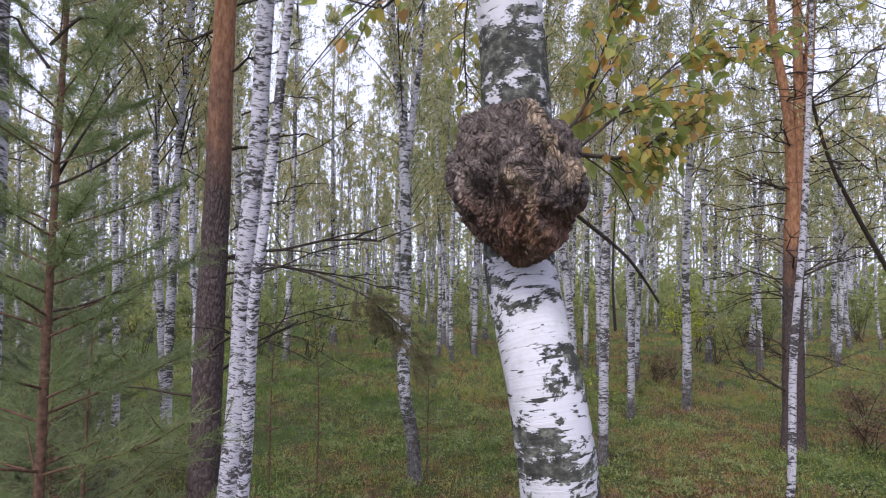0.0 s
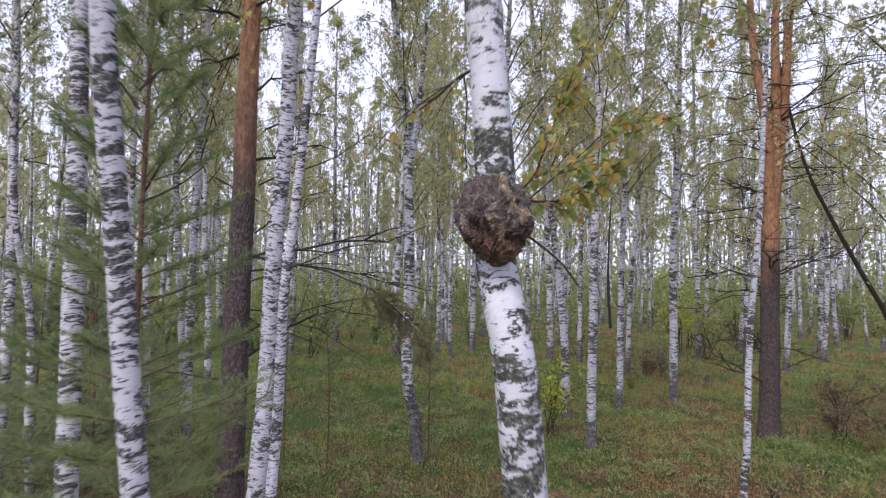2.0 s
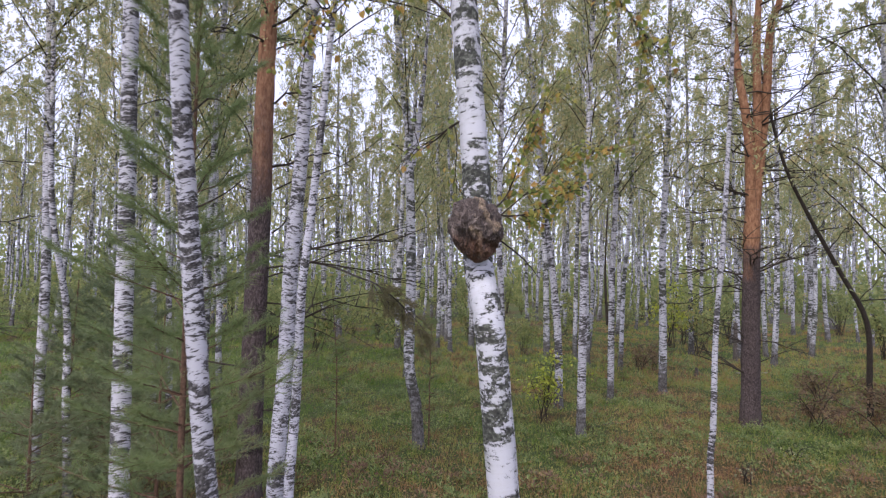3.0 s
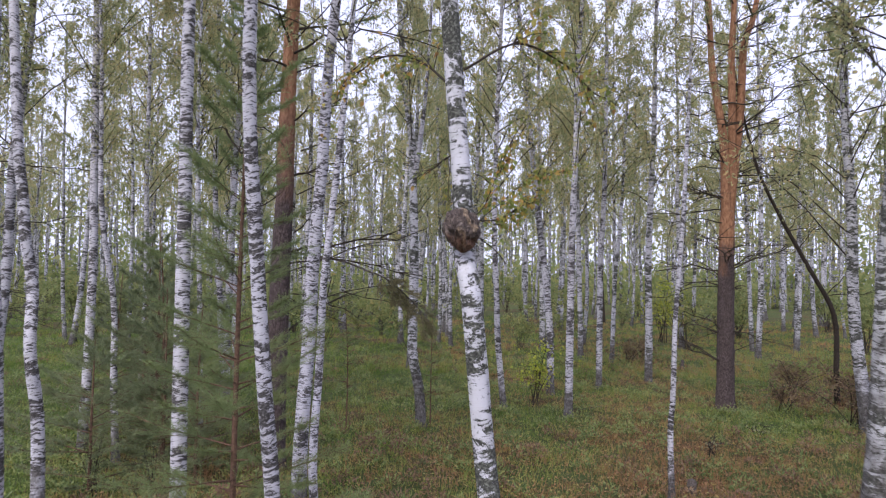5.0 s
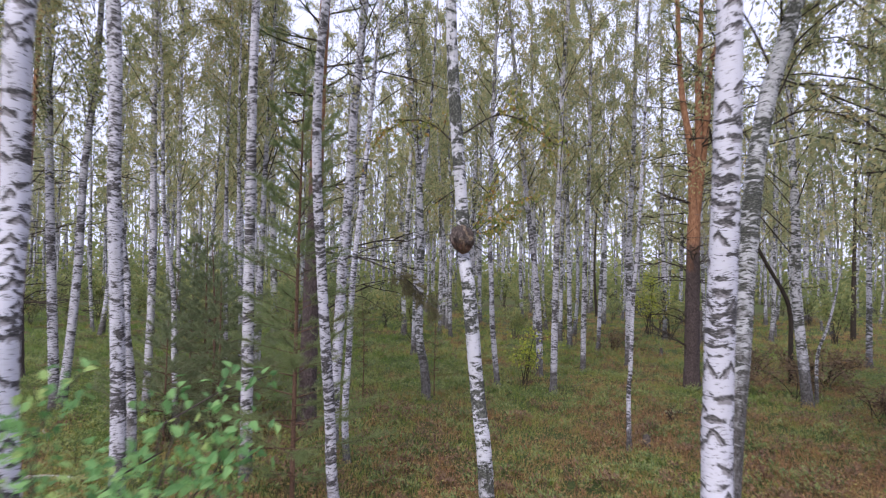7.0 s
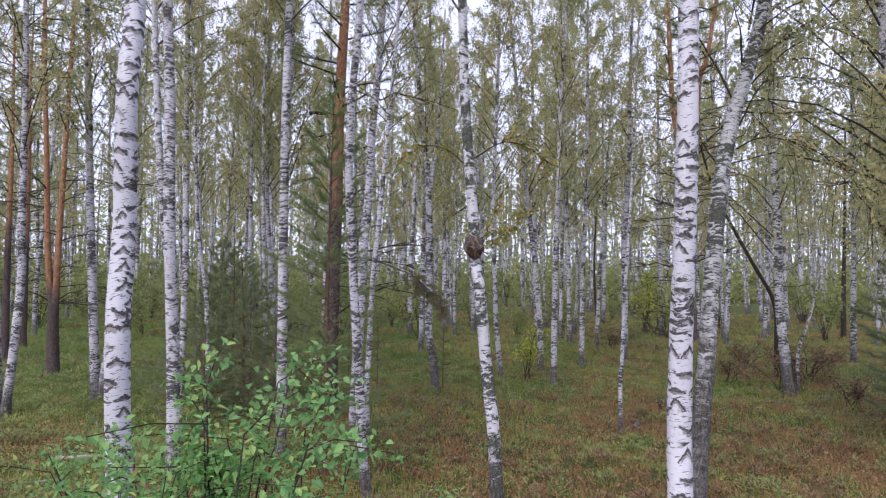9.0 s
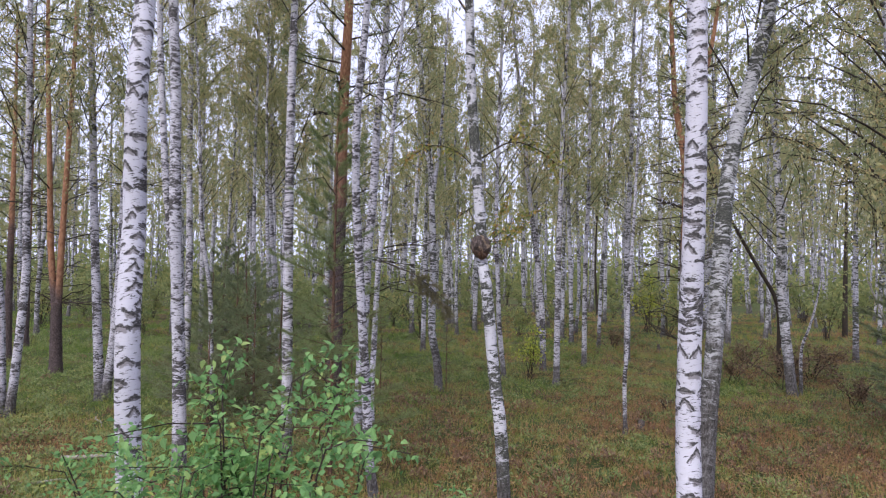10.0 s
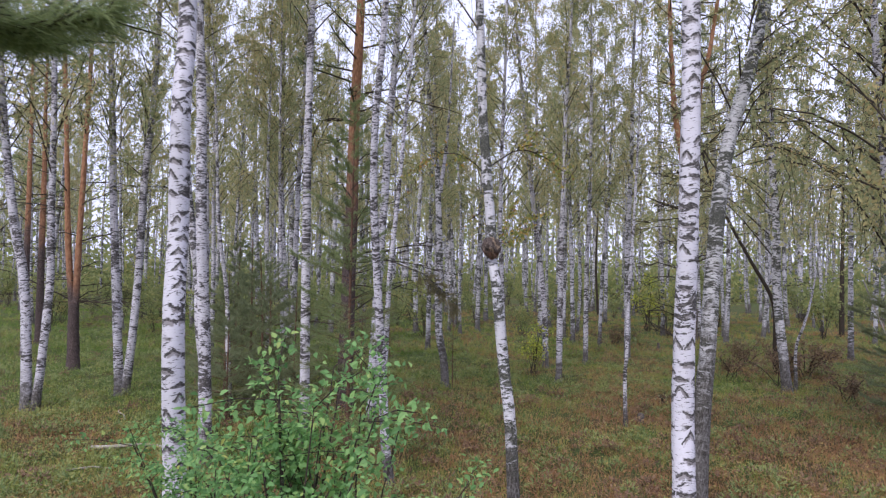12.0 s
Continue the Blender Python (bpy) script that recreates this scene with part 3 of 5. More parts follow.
# ---- bushes ----
def bush_meshes(seed, tall, wide, stems, leaves, size, mat, name, plain=False):
    rng = np.random.default_rng(seed)
    wood, n = Geo(), stems
    ends, lines = rng.normal(0, wide * 0.5, (n, 2)), []
    for i in range(n):
        h = tall * rng.uniform(0.55, 1.0)
        pts = glide([(rng.normal(0, 0.08), rng.normal(0, 0.08), -0.05), (ends[i, 0] * 0.45, ends[i, 1] * 0.45, h * 0.6), (ends[i, 0], ends[i, 1], h)], 8)
        wood.tube(pts[::3] if plain else pts, np.linspace(0.011, 0.004, 3 if plain else 8), 3 if plain else 5, tip=False)
        lines.append(pts)
        for _ in range(5):
            k = rng.integers(3, 8)
            q = pts[k] + np.array([*rng.normal(0, 0.28, 2), rng.uniform(-0.05, 0.25)]) * min(1.0, tall)
            wood.tube(np.array([pts[k], (pts[k] + q) / 2 + (0, 0, 0.03), q]), (0.005, 0.004, 0.003), 3, tip=False)
            lines.append(np.linspace(pts[k], q, 8))
    lines = np.array(lines)
    weights = np.r_[[0.5 if i % 6 == 0 else 1.0 for i in range(len(lines))]]
    k = rng.choice(len(lines), leaves, p=weights / weights.sum())
    spot = lines[k, rng.integers(2, 8, leaves)] + rng.normal(0, 0.06, (leaves, 3)) * min(1.0, tall)
    way = rng.normal(0, 0.6, (leaves, 3)) + (0, 0, -0.25)
    long = size * rng.uniform(0.55, 1.3, leaves)
    foliage = Geo().spikes(spot, way, rng.normal(size=(leaves, 3)), long, long * 0.7) if plain else Geo().ovate(spot, way, long, 0.62, rng)
    return wood.mesh(name + "_stems", TWIG), foliage.mesh(name + "_leaves", mat)


def bush(x, y, meshes, spin, size, label, group="bushes of the undergrowth"):
    root = thing("bush", x, y, label, "bush", group)
    m = Matrix.Rotation(spin, 4, "Z") @ Matrix.Scale(size, 4)
    part("frame", meshes[0], root, "", m)
    part("foliage", meshes[1], root, "", m)
    return root


# ---- ground ----
def lie(x, y):
    """Height of the forest floor."""
    return 0.05 * np.sin(x * 0.9 + 1.3) * np.cos(y * 0.7) + 0.03 * np.sin(x * 2.3 + y * 1.9)


def ground():
    xs = np.r_[-1500, -400, -160, -90, np.linspace(-55, 55, 180), 90, 160, 400, 1500]
    ys = np.r_[-1500, -400, -120, -50, np.linspace(-20, 75, 160), 110, 160, 400, 1500]
    gx, gy = np.meshgrid(xs, ys, indexing="ij")
    gz = np.where((np.abs(gx) < 60) & (gy > -25) & (gy < 80), lie(gx, gy), 0.0)
    i, j = np.meshgrid(np.arange(len(xs) - 1), np.arange(len(ys) - 1), indexing="ij")
    w = len(ys)
    faces = np.stack([i * w + j, (i + 1) * w + j, (i + 1) * w + j + 1, i * w + j + 1], -1).reshape(-1, 4)
    geo = Geo().add(np.stack([gx, gy, gz], -1).reshape(-1, 3), faces, np.zeros((len(faces) * 4, 2)))
    return tagged(new("ground", geo.mesh("ground", GROUND)), "mossy forest floor with grass and fallen leaves", "ground", kind="structure")


ground()

# ---- the birches near the clearing, each where it stands ----
WHITE = "straight birch with bright white bark and black arrowhead marks"
burl_tree, burl_line = birch(0.548, 1.4, 0.067, -0.079, 1.137, -0.166, 1.912, -0.264, 2.871, -0.318, 3.215, -0.33, 3.57, -0.454, 5.067, -0.517, 6.532, tall=15, bark=BARK_BURL, from_z=6.2, sides=32, look_of='birch with patched white bark and a large burl')
birch(-2.995, -0.44, 0.1, -0.014, 0.836, -0.03, 2.377, -0.058, 3.472, -0.037, 4.594, -0.046, 5.724, tall=18, bark=BARK_ARROW, from_z=7.5, sides=28, look_of=WHITE)
birch(1.913, -0.42, 0.101, 0.029, 0.809, 0.068, 1.543, 0.087, 2.37, 0.095, 3.497, 0.113, 4.641, 0.142, 5.804, tall=18, bark=BARK_ARROW, from_z=7.5, sides=28, look_of=WHITE)
grey_birch, _ = birch(2.842, 1.4, 0.098, 0.06, 1.138, 0.142, 2.203, 0.213, 3.057, 0.296, 4.071, 0.452, 4.883, 0.651, 5.615, 0.883, 6.583, tall=15, bark=BARK_GREY, from_z=4.8, sides=24, look_of='leaning birch with grey lichened bark beside a white birch')
birch(-1.045, 2.5, 0.057, -0.096, 0.676, -0.136, 1.42, -0.18, 2.156, -0.249, 3.275, -0.291, 4.172, -0.265, 5.16, -0.172, 6.301, tall=14, bark=BARK, from_z=6.5, sides=20, nod=-0.115, look_of='thin bowed birch with black-flecked white bark')
birch(-1.644, 6.1, 0.086, 0.027, 0.873, 0.068, 2.136, 0.111, 3.333, 0.195, 4.547, 0.248, 5.767, 0.333, 7.005, tall=16, bark=BARK_WHITE, from_z=6.5, sides=20, look_of='leaning white birch with few black marks')
birch(-1.31, 5.5, 0.048, -0.052, 0.752, -0.028, 1.833, 0.016, 2.93, 0.077, 3.662, 0.182, 4.905, tall=12, bark=BARK_WHITE, from_z=5.5, look_of='thin young birch close beside a thicker one')
birch(-2.622, 4.43, 0.077, -0.026, 1.906, -0.051, 3.837, -0.045, 5.782, -0.029, 7.761, tall=16, from_z=7.0, sides=20)
birch(-3.95, 3.39, 0.087, -0.034, 0.798, -0.099, 2.348, -0.144, 3.928, -0.2, 5.517, -0.261, 6.771, tall=17, from_z=7.0, sides=20)
birch(-9.081, 7.536, 0.097, -0.116, 2.085, -0.232, 3.052, -0.433, 4.028, -0.714, 6.478, tall=16, from_z=5.5)
birch(-8.921, 7.543, 0.078, 0.164, 1.358, 0.211, 2.817, 0.214, 4.031, 0.174, 6.49, 0.101, 8.231, tall=16)
birch(-7.893, 9.23, 0.094, -0.131, 1.988, -0.292, 4.431, -0.416, 6.907, -0.511, 8.858, tall=17, from_z=5.5, look_of='birch that forks low with its twin in a V')
birch(-7.79, 9.236, 0.088, 0.161, 1.444, 0.229, 3.075, 0.329, 5.118, 0.488, 7.183, tall=16, look_of='birch that forks low with its twin in a V')
birch(-7.997, 16.297, 0.079, -0.021, 2.717, -0.06, 5.854)
birch(-4.59, 5.3, 0.068, -0.07, 1.17, -0.13, 2.08, -0.21, 2.83, -0.28, 3.44, -0.34, 3.97, -0.41, 4.74, tall=15, from_z=6.5, sides=20, look_of="slender birch leaning away from a thicker white one")
birch(-5.8, 8.7, 0.072, 0.02, 1.5, 0.0, 3.2, -0.06, 5.5, tall=16, from_z=6.0)
birch(-4.62, 10.06, 0.055, -0.02, 1.5, -0.04, 3.5, tall=13, from_z=6.0)
birch(-12.4, 25.4, 0.085, 0.05, 3.0, -0.1, 7.0)
birch(-10.0, 25.9, 0.085, -0.05, 3.0, 0.1, 7.0)
birch(-17.9, 34.5, 0.11, 0.0, 3.0, 0.1, 7.0, far=True)
birch(-13.3, 29.6, 0.09, 0.05, 3.0, 0.1, 7.0, far=True)
birch(-4.912, 8.028, 0.05, -0.091, 1.308, -0.181, 2.568, -0.327, 4.079, tall=10, look_of='thin young birch among pines')
birch(-7.332, 27.361, 0.181, -0.075, 1.432, -0.263, 5.485, -0.392, 8.403, tall=18)
birch(-12.628, 41.134, 0.202, -0.128, 3.228, -0.339, 7.279, tall=19, far=True)
birch(-4.312, 11.827, 0.084, -0.007, 1.295, 0.041, 3.193, 0.047, 5.108, 0.09, 6.566, 0.155, 8.04)
birch(-4.434, 12.184, 0.07, -0.1, 1.244, -0.21, 3.195, -0.352, 5.174, -0.4, 7.172)
birch(-5.509, 16.845, 0.082, -0.06, 1.303, -0.13, 2.523, -0.202, 3.884)
birch(-4.03, 9.4, 0.049, -0.03, 0.709, -0.087, 1.872, -0.151, 3.535, tall=11)
birch(1.876, 12.914, 0.073, -0.172, 1.539, -0.236, 2.878, -0.301, 4.372, -0.266, 6.973)
birch(3.332, 14.89, 0.096, -0.052, 1.641, -0.18, 3.292, -0.383, 4.818)
birch(4.984, 25.569, 0.132, -0.065, 2.95, -0.186, 5.655)
birch(3.189, 11.977, 0.088, 0.02, 2.165, 0.051, 4.07, 0.103, 6.003, 0.166, 7.955, tall=16)
birch(5.957, 22.753, 0.101, -0.059, 2.691, -0.177, 5.73)
birch(4.858, 15.8, 0.084, 0.008, 1.857, 0.037, 3.771, 0.099, 5.705, 0.135, 8.313)
birch(6.991, 22.17, 0.082, 0.11, 3.056, 0.322, 5.839, 0.479, 8.655)
birch(6.006, 25.065, 0.092, 0.018, 3.078, 0.073, 5.533)
birch(6.687, 17.1, 0.11, 0.0, 1.718, -0.002, 3.815, 0.064, 5.933, 0.133, 7.799)
birch(16.628, 38.455, 0.124, 0.104, 4.524, far=True)
birch(15.609, 31.924, 0.15, 0.204, 2.976, 0.459, 6.097, far=True)
birch(18.311, 29.819, 0.12, 0.075, 3.428, far=True)
birch(28.645, 44.741, 0.222, 0.1, 4.657, far=True)
birch(3.41, 6.3, 0.036, -0.003, 0.979, 0.015, 1.437, 0.061, 2.544, 0.108, 3.664, 0.164, 4.799, 0.221, 5.947, tall=9, from_z=5.5, bark=BARK, look_of='very thin young birch with speckled bark in grass')
birch(9.027, 10.608, 0.125, -0.133, 1.027, -0.188, 2.081, -0.254, 3.137, -0.286, 4.65, -0.352, 6.632, tall=15, from_z=3.4, full=1.2, bark=BARK_FOOT, look_of='birch with a dark cracked foot in russet undergrowth')
birch(9.442, 10.972, 0.046, 0.047, 1.14, 0.228, 1.806, 0.387, 2.473, tall=3.4, leafy=False, look_of='thin crooked birch beside a thicker one')
birch(1.069, 45.325, 0.249, 0.04, 3.852, 0.076, 6.805, tall=19, far=True)
birch(-0.747, 51.62, 0.255, 0.242, 3.967, 0.567, 7.321, tall=19, far=True)
birch(2.119, 28.591, 0.125, 0.036, 2.649, 0.056, 4.51)
birch(3.348, 37.561, 0.133, -0.024, 4.627, far=True)
birch(-5.356, 26.427, 0.135, 0.041, 2.119, 0.108, 4.908)
birch(-6.766, 43.976, 0.183, -0.135, 3.197, -0.265, 6.061, far=True)
birch(-4.358, 32.841, 0.14, -0.094, 3.175, -0.167, 4.51, far=True)
birch(-5.621, 65.362, 0.253, -0.183, 5.825, -0.37, 9.557, tall=20, far=True)
birch(-2.941, 64.795, 0.334, 0.048, 5.782, 0.064, 9.477, tall=20, far=True)
birch(-0.526, 19.657, 0.094, 0.024, 3.3, 0.048, 6.617)

birch(8.243, 5.334, 0.093, 0.009, 2.096, -0.193, 5.263, tall=15, from_z=2.9, full=1.5, look_of='birch with low leafy branches')
birch(15.332, 17.779, 0.101, 0.01, 3.413, tall=15, from_z=3.2)
birch(20.268, 23.701, 0.093, 0.133, 3.554, tall=15, from_z=3.2)
birch(12.685, 25.165, 0.093, -0.124, 3.507, tall=15, from_z=3.6)

birch(8.746, 3.451, 0.092, 0.016, 2.078, 0.148, 5.227, tall=15, from_z=2.9, full=1.4, look_of='birch with low leafy branches')
birch(12.042, 10.076, 0.086, 0.01, 2.171, 0.137, 5.448, tall=14, from_z=2.8, full=1.2, look_of='birch with low leafy branches')
birch(10.5, 7.725, 0.084, 0.011, 2.136, 0.136, 5.363, tall=15, from_z=3.2, full=1.2, look_of='birch with low leafy branches')
birch(14.444, 13.69, 0.088, 0.01, 2.224, 0.139, 5.579, tall=15, from_z=3.0, full=1.2, look_of='birch with low leafy branches')

birch(7.0, 2.6, 0.09, 0, 2, 0.1, 5, tall=15, from_z=3.0, full=1.45, look_of="birch with low leafy branches")
birch(8.75, 6.2, 0.08, 0, 2, 0.1, 5, tall=14, from_z=2.7, full=1.3, look_of="birch with low leafy branches")

# the crooked birch: one trunk that forks high
crook, crook_line = birch(-0.058, 10.75, 0.103, -0.059, 0.722, -0.191, 1.411, -0.216, 1.934, -0.206, 3.15, -0.225, 4.022, -0.265, 4.906, -0.304, 5.791, -0.428, 6.687, -0.532, 7.585, tall=14, from_z=5.6, bark=BARK_FOOT, look_of='crooked birch with a bent dark foot and a high fork')
part("fork", Geo().tube(glide([(-0.22, 0, 5.2), (-0.10, 0, 6.2), (-0.02, 0, 7.2), (0.1, 0.1, 10)], 16), np.linspace(0.06, 0.02, 16), 12).mesh("birch_fork", BARK), crook)

# ---- pines ----
pine_middle = pine(-2.341, 7.65, 0.153, (0.02, 1.785, 0.04, 3.164, 0.065, 4.202, 0.08, 5.252, 0.101, 6.663), tall=14, seed=3, dead=(1.2, 7.5, 12), crown_z=6.3, crown_n=30, crown_r=1.7, bark=pine_bark("pine_bark_middle", 4.9, 1.0), label='pine with grey-brown foot and reddish upper trunk')
pine(7.278, 13.25, 0.191, (0.013, 2.215, 0.039, 4.191, 0.06, 4.783), ((0.014, 4.669, -0.075, 6.608, -0.313, 8.197, -0.414, 10.093), (0.072, 4.669, 0.168, 6.475, 0.148, 8.643, 0.201, 9.808), (0.117, 4.784, 0.396, 7.201, 0.482, 8.938, 0.723, 9.809)), tall=12.5, seed=5, dead=(0.9, 9.5, 72), crown_z=9.2, crown_n=20, crown_r=1.5, bark=PINE_HIGH, label='three-forked pine with bare branches and orange limbs')
pine(-11.026, 13.129, 0.163, (-0.036, 1.072, -0.055, 2.041), ((-0.089, 1.846, -0.277, 3.583, -0.394, 6.126, -0.558, 9.546), (0.006, 1.847, 0.049, 3.586, 0.106, 6.123, 0.187, 9.904)), tall=13.5, seed=7, dead=(2.0, 10.0, 34), crown_z=9.0, crown_n=22, crown_r=1.6, bark=pine_bark('pine_bark_low_red', 2.6, 0.8), label='pine forked from the knee into two orange stems')
pine(-14.317, 16.228, 0.106, (-0.014, 3.12, -0.05, 7.306), tall=12, seed=9, dead=(2.0, 9.0, 16), crown_z=8.0, crown_n=14, crown_r=1.4, bark=PINE, label='slender pine with an orange upper trunk')
pine(-15.7, 19.5, 0.129, (-0.008, 3.172, -0.035, 7.425), tall=13, seed=19, dead=(2.0, 6.0, 12), crown_z=5.0, crown_n=26, crown_r=1.8, bark=PINE, label='slender pine with an orange upper trunk')
pine(-16.699, 18.016, 0.128, (-0.017, 3.127, -0.263, 7.318), tall=13, seed=20, dead=(2.0, 6.0, 12), crown_z=4.6, crown_n=26, crown_r=1.8, bark=PINE, label='slender pine with an orange upper trunk')

near_pine = young_pine(-1.8, 3.55, 5.9, 0.027, 1.25, 21, start=0.4, each=25, density=25, length=0.075, width=0.0032, step=0.29)
for line in (
    [(-0.02, -0.05, 4.31), (0.14, -0.05, 4.46), (0.30, -0.05, 4.38), (0.42, -0.05, 4.24), (0.47, -0.05, 4.10)],
    [(0.01, -0.10, 4.18), (-0.12, -0.10, 4.35), (-0.18, -0.10, 4.43), (-0.40, -0.10, 4.37)],
    [(0.02, -0.05, 3.61), (0.12, -0.05, 3.65), (0.28, -0.05, 3.74), (0.40, -0.05, 3.84)],
    [(-0.04, 0.05, 3.61), (0.09, 0.05, 3.86), (0.25, 0.05, 4.12), (0.34, 0.05, 4.24)],
    [(0.11, -0.15, 3.01), (0.25, -0.15, 3.04), (0.42, -0.15, 3.11)],
):
    part("branch", Geo().tube(glide(line, 10), np.linspace(0.009, 0.004, 10), 5).mesh("bare_branch", TWIG), near_pine, "thin dark bare branch")
young_pine(-4.293, 8.218, 3.5, 0.03, 1.7, 22, coat=NEEDLE_DARK, start=0.25, density=16, step=0.34, each=18, width=0.008)
young_pine(-3.339, 7.082, 2.6, 0.025, 1.2, 23, coat=NEEDLE_DARK, start=0.25, density=16, step=0.34, each=18, width=0.008)
young_pine(-3.894, 7.282, 2.8, 0.025, 1.3, 31, start=0.2, coat=NEEDLE_DARK, density=16, step=0.34, each=18, width=0.008)
young_pine(-5.204, 8.516, 3.0, 0.025, 1.4, 32, start=0.2, coat=NEEDLE_DARK, density=16, step=0.34, each=18, width=0.008)
young_pine(-4.506, 6.341, 2.1, 0.022, 1.2, 33, start=0.2, coat=NEEDLE_DARK, density=16, step=0.34, each=18, width=0.007)
young_pine(-4.847, 9.369, 3.8, 0.03, 1.5, 29, start=0.25, coat=NEEDLE_DARK, density=16, step=0.34, each=18, width=0.008)
young_pine(-5.508, 10.421, 3.8, 0.03, 1.2, 24, coat=NEEDLE_DARK, start=0.25, density=20, width=0.008)
young_pine(9.197, 6.517, 4.8, 0.04, 1.1, 28, coat=NEEDLE_DARK, start=0.4, density=20, width=0.007)
young_pine(0.117, 10.672, 2.6, 0.012, 0.28, 25, start=0.7, density=10, width=0.004, name_label='spindly young pine beside a crooked birch')
young_pine(-1.536, 10.412, 2.9, 0.012, 0.3, 26, start=0.9, density=10, width=0.004, name_label='spindly young pine with few needles')
young_pine(-2.264, 10.502, 3.2, 0.014, 0.35, 27, start=0.9, density=12, width=0.004, name_label='spindly young pine with few needles')

for z, way, reach, droop in ((3.1, (1, -0.1, 0.30), 2.6, -0.03), (2.75, (1, -0.15, 0.0), 1.9, 0.35), (4.3, (1, 0.1, 0.45), 2.0, 0.0), (3.7, (0.8, -0.5, 0.5), 1.5, 0.1), (4.1, (-1, -0.2, 0.5), 0.9, 0.0), (2.9, (-1, -0.3, 0.7), 0.6, 0.1), (1.3, (1, -0.4, 0.1), 0.5, 0.1), (5.0, (1, -0.3, 0.3), 1.4, -0.1)):
    part("branch", bare_branch(np.random.default_rng(int(z * 10)), (0.06 * z, 0, z), way, reach * 0.8, 0.012, 5, droop).mesh("dead_branch", TWIG), pine_middle)

# the bowed dead tree beside the forked pine
rng = np.random.default_rng(77)
bowed = thing("dead_tree", 10.42, 13.9, "dark dead tree bowed over to one side", "tree")
bow = glide([(0.02, 0, -0.1), (0, 0, 0.8), (-0.05, 0, 2.26), (-0.69, 0, 3.45), (-1.37, 0, 4.65), (-2.04, -0.05, 5.98), (-2.52, -0.1, 7.74), (-2.79, -0.15, 9.1)], 36)
part("trunk", Geo().tube(bow, np.linspace(0.075, 0.022, 36), 12, 0.03, rng).mesh("dead_trunk", TWIG), bowed)
for i in range(12):
    k = rng.integers(10, 34)
    part("branch", bare_branch(rng, bow[k], (rng.uniform(-0.2, 1), rng.uniform(-0.6, 0.6), rng.uniform(0.1, 0.7)), rng.uniform(0.6, 1.7), 0.014, 4).mesh("dead_branch", TWIG), bowed)

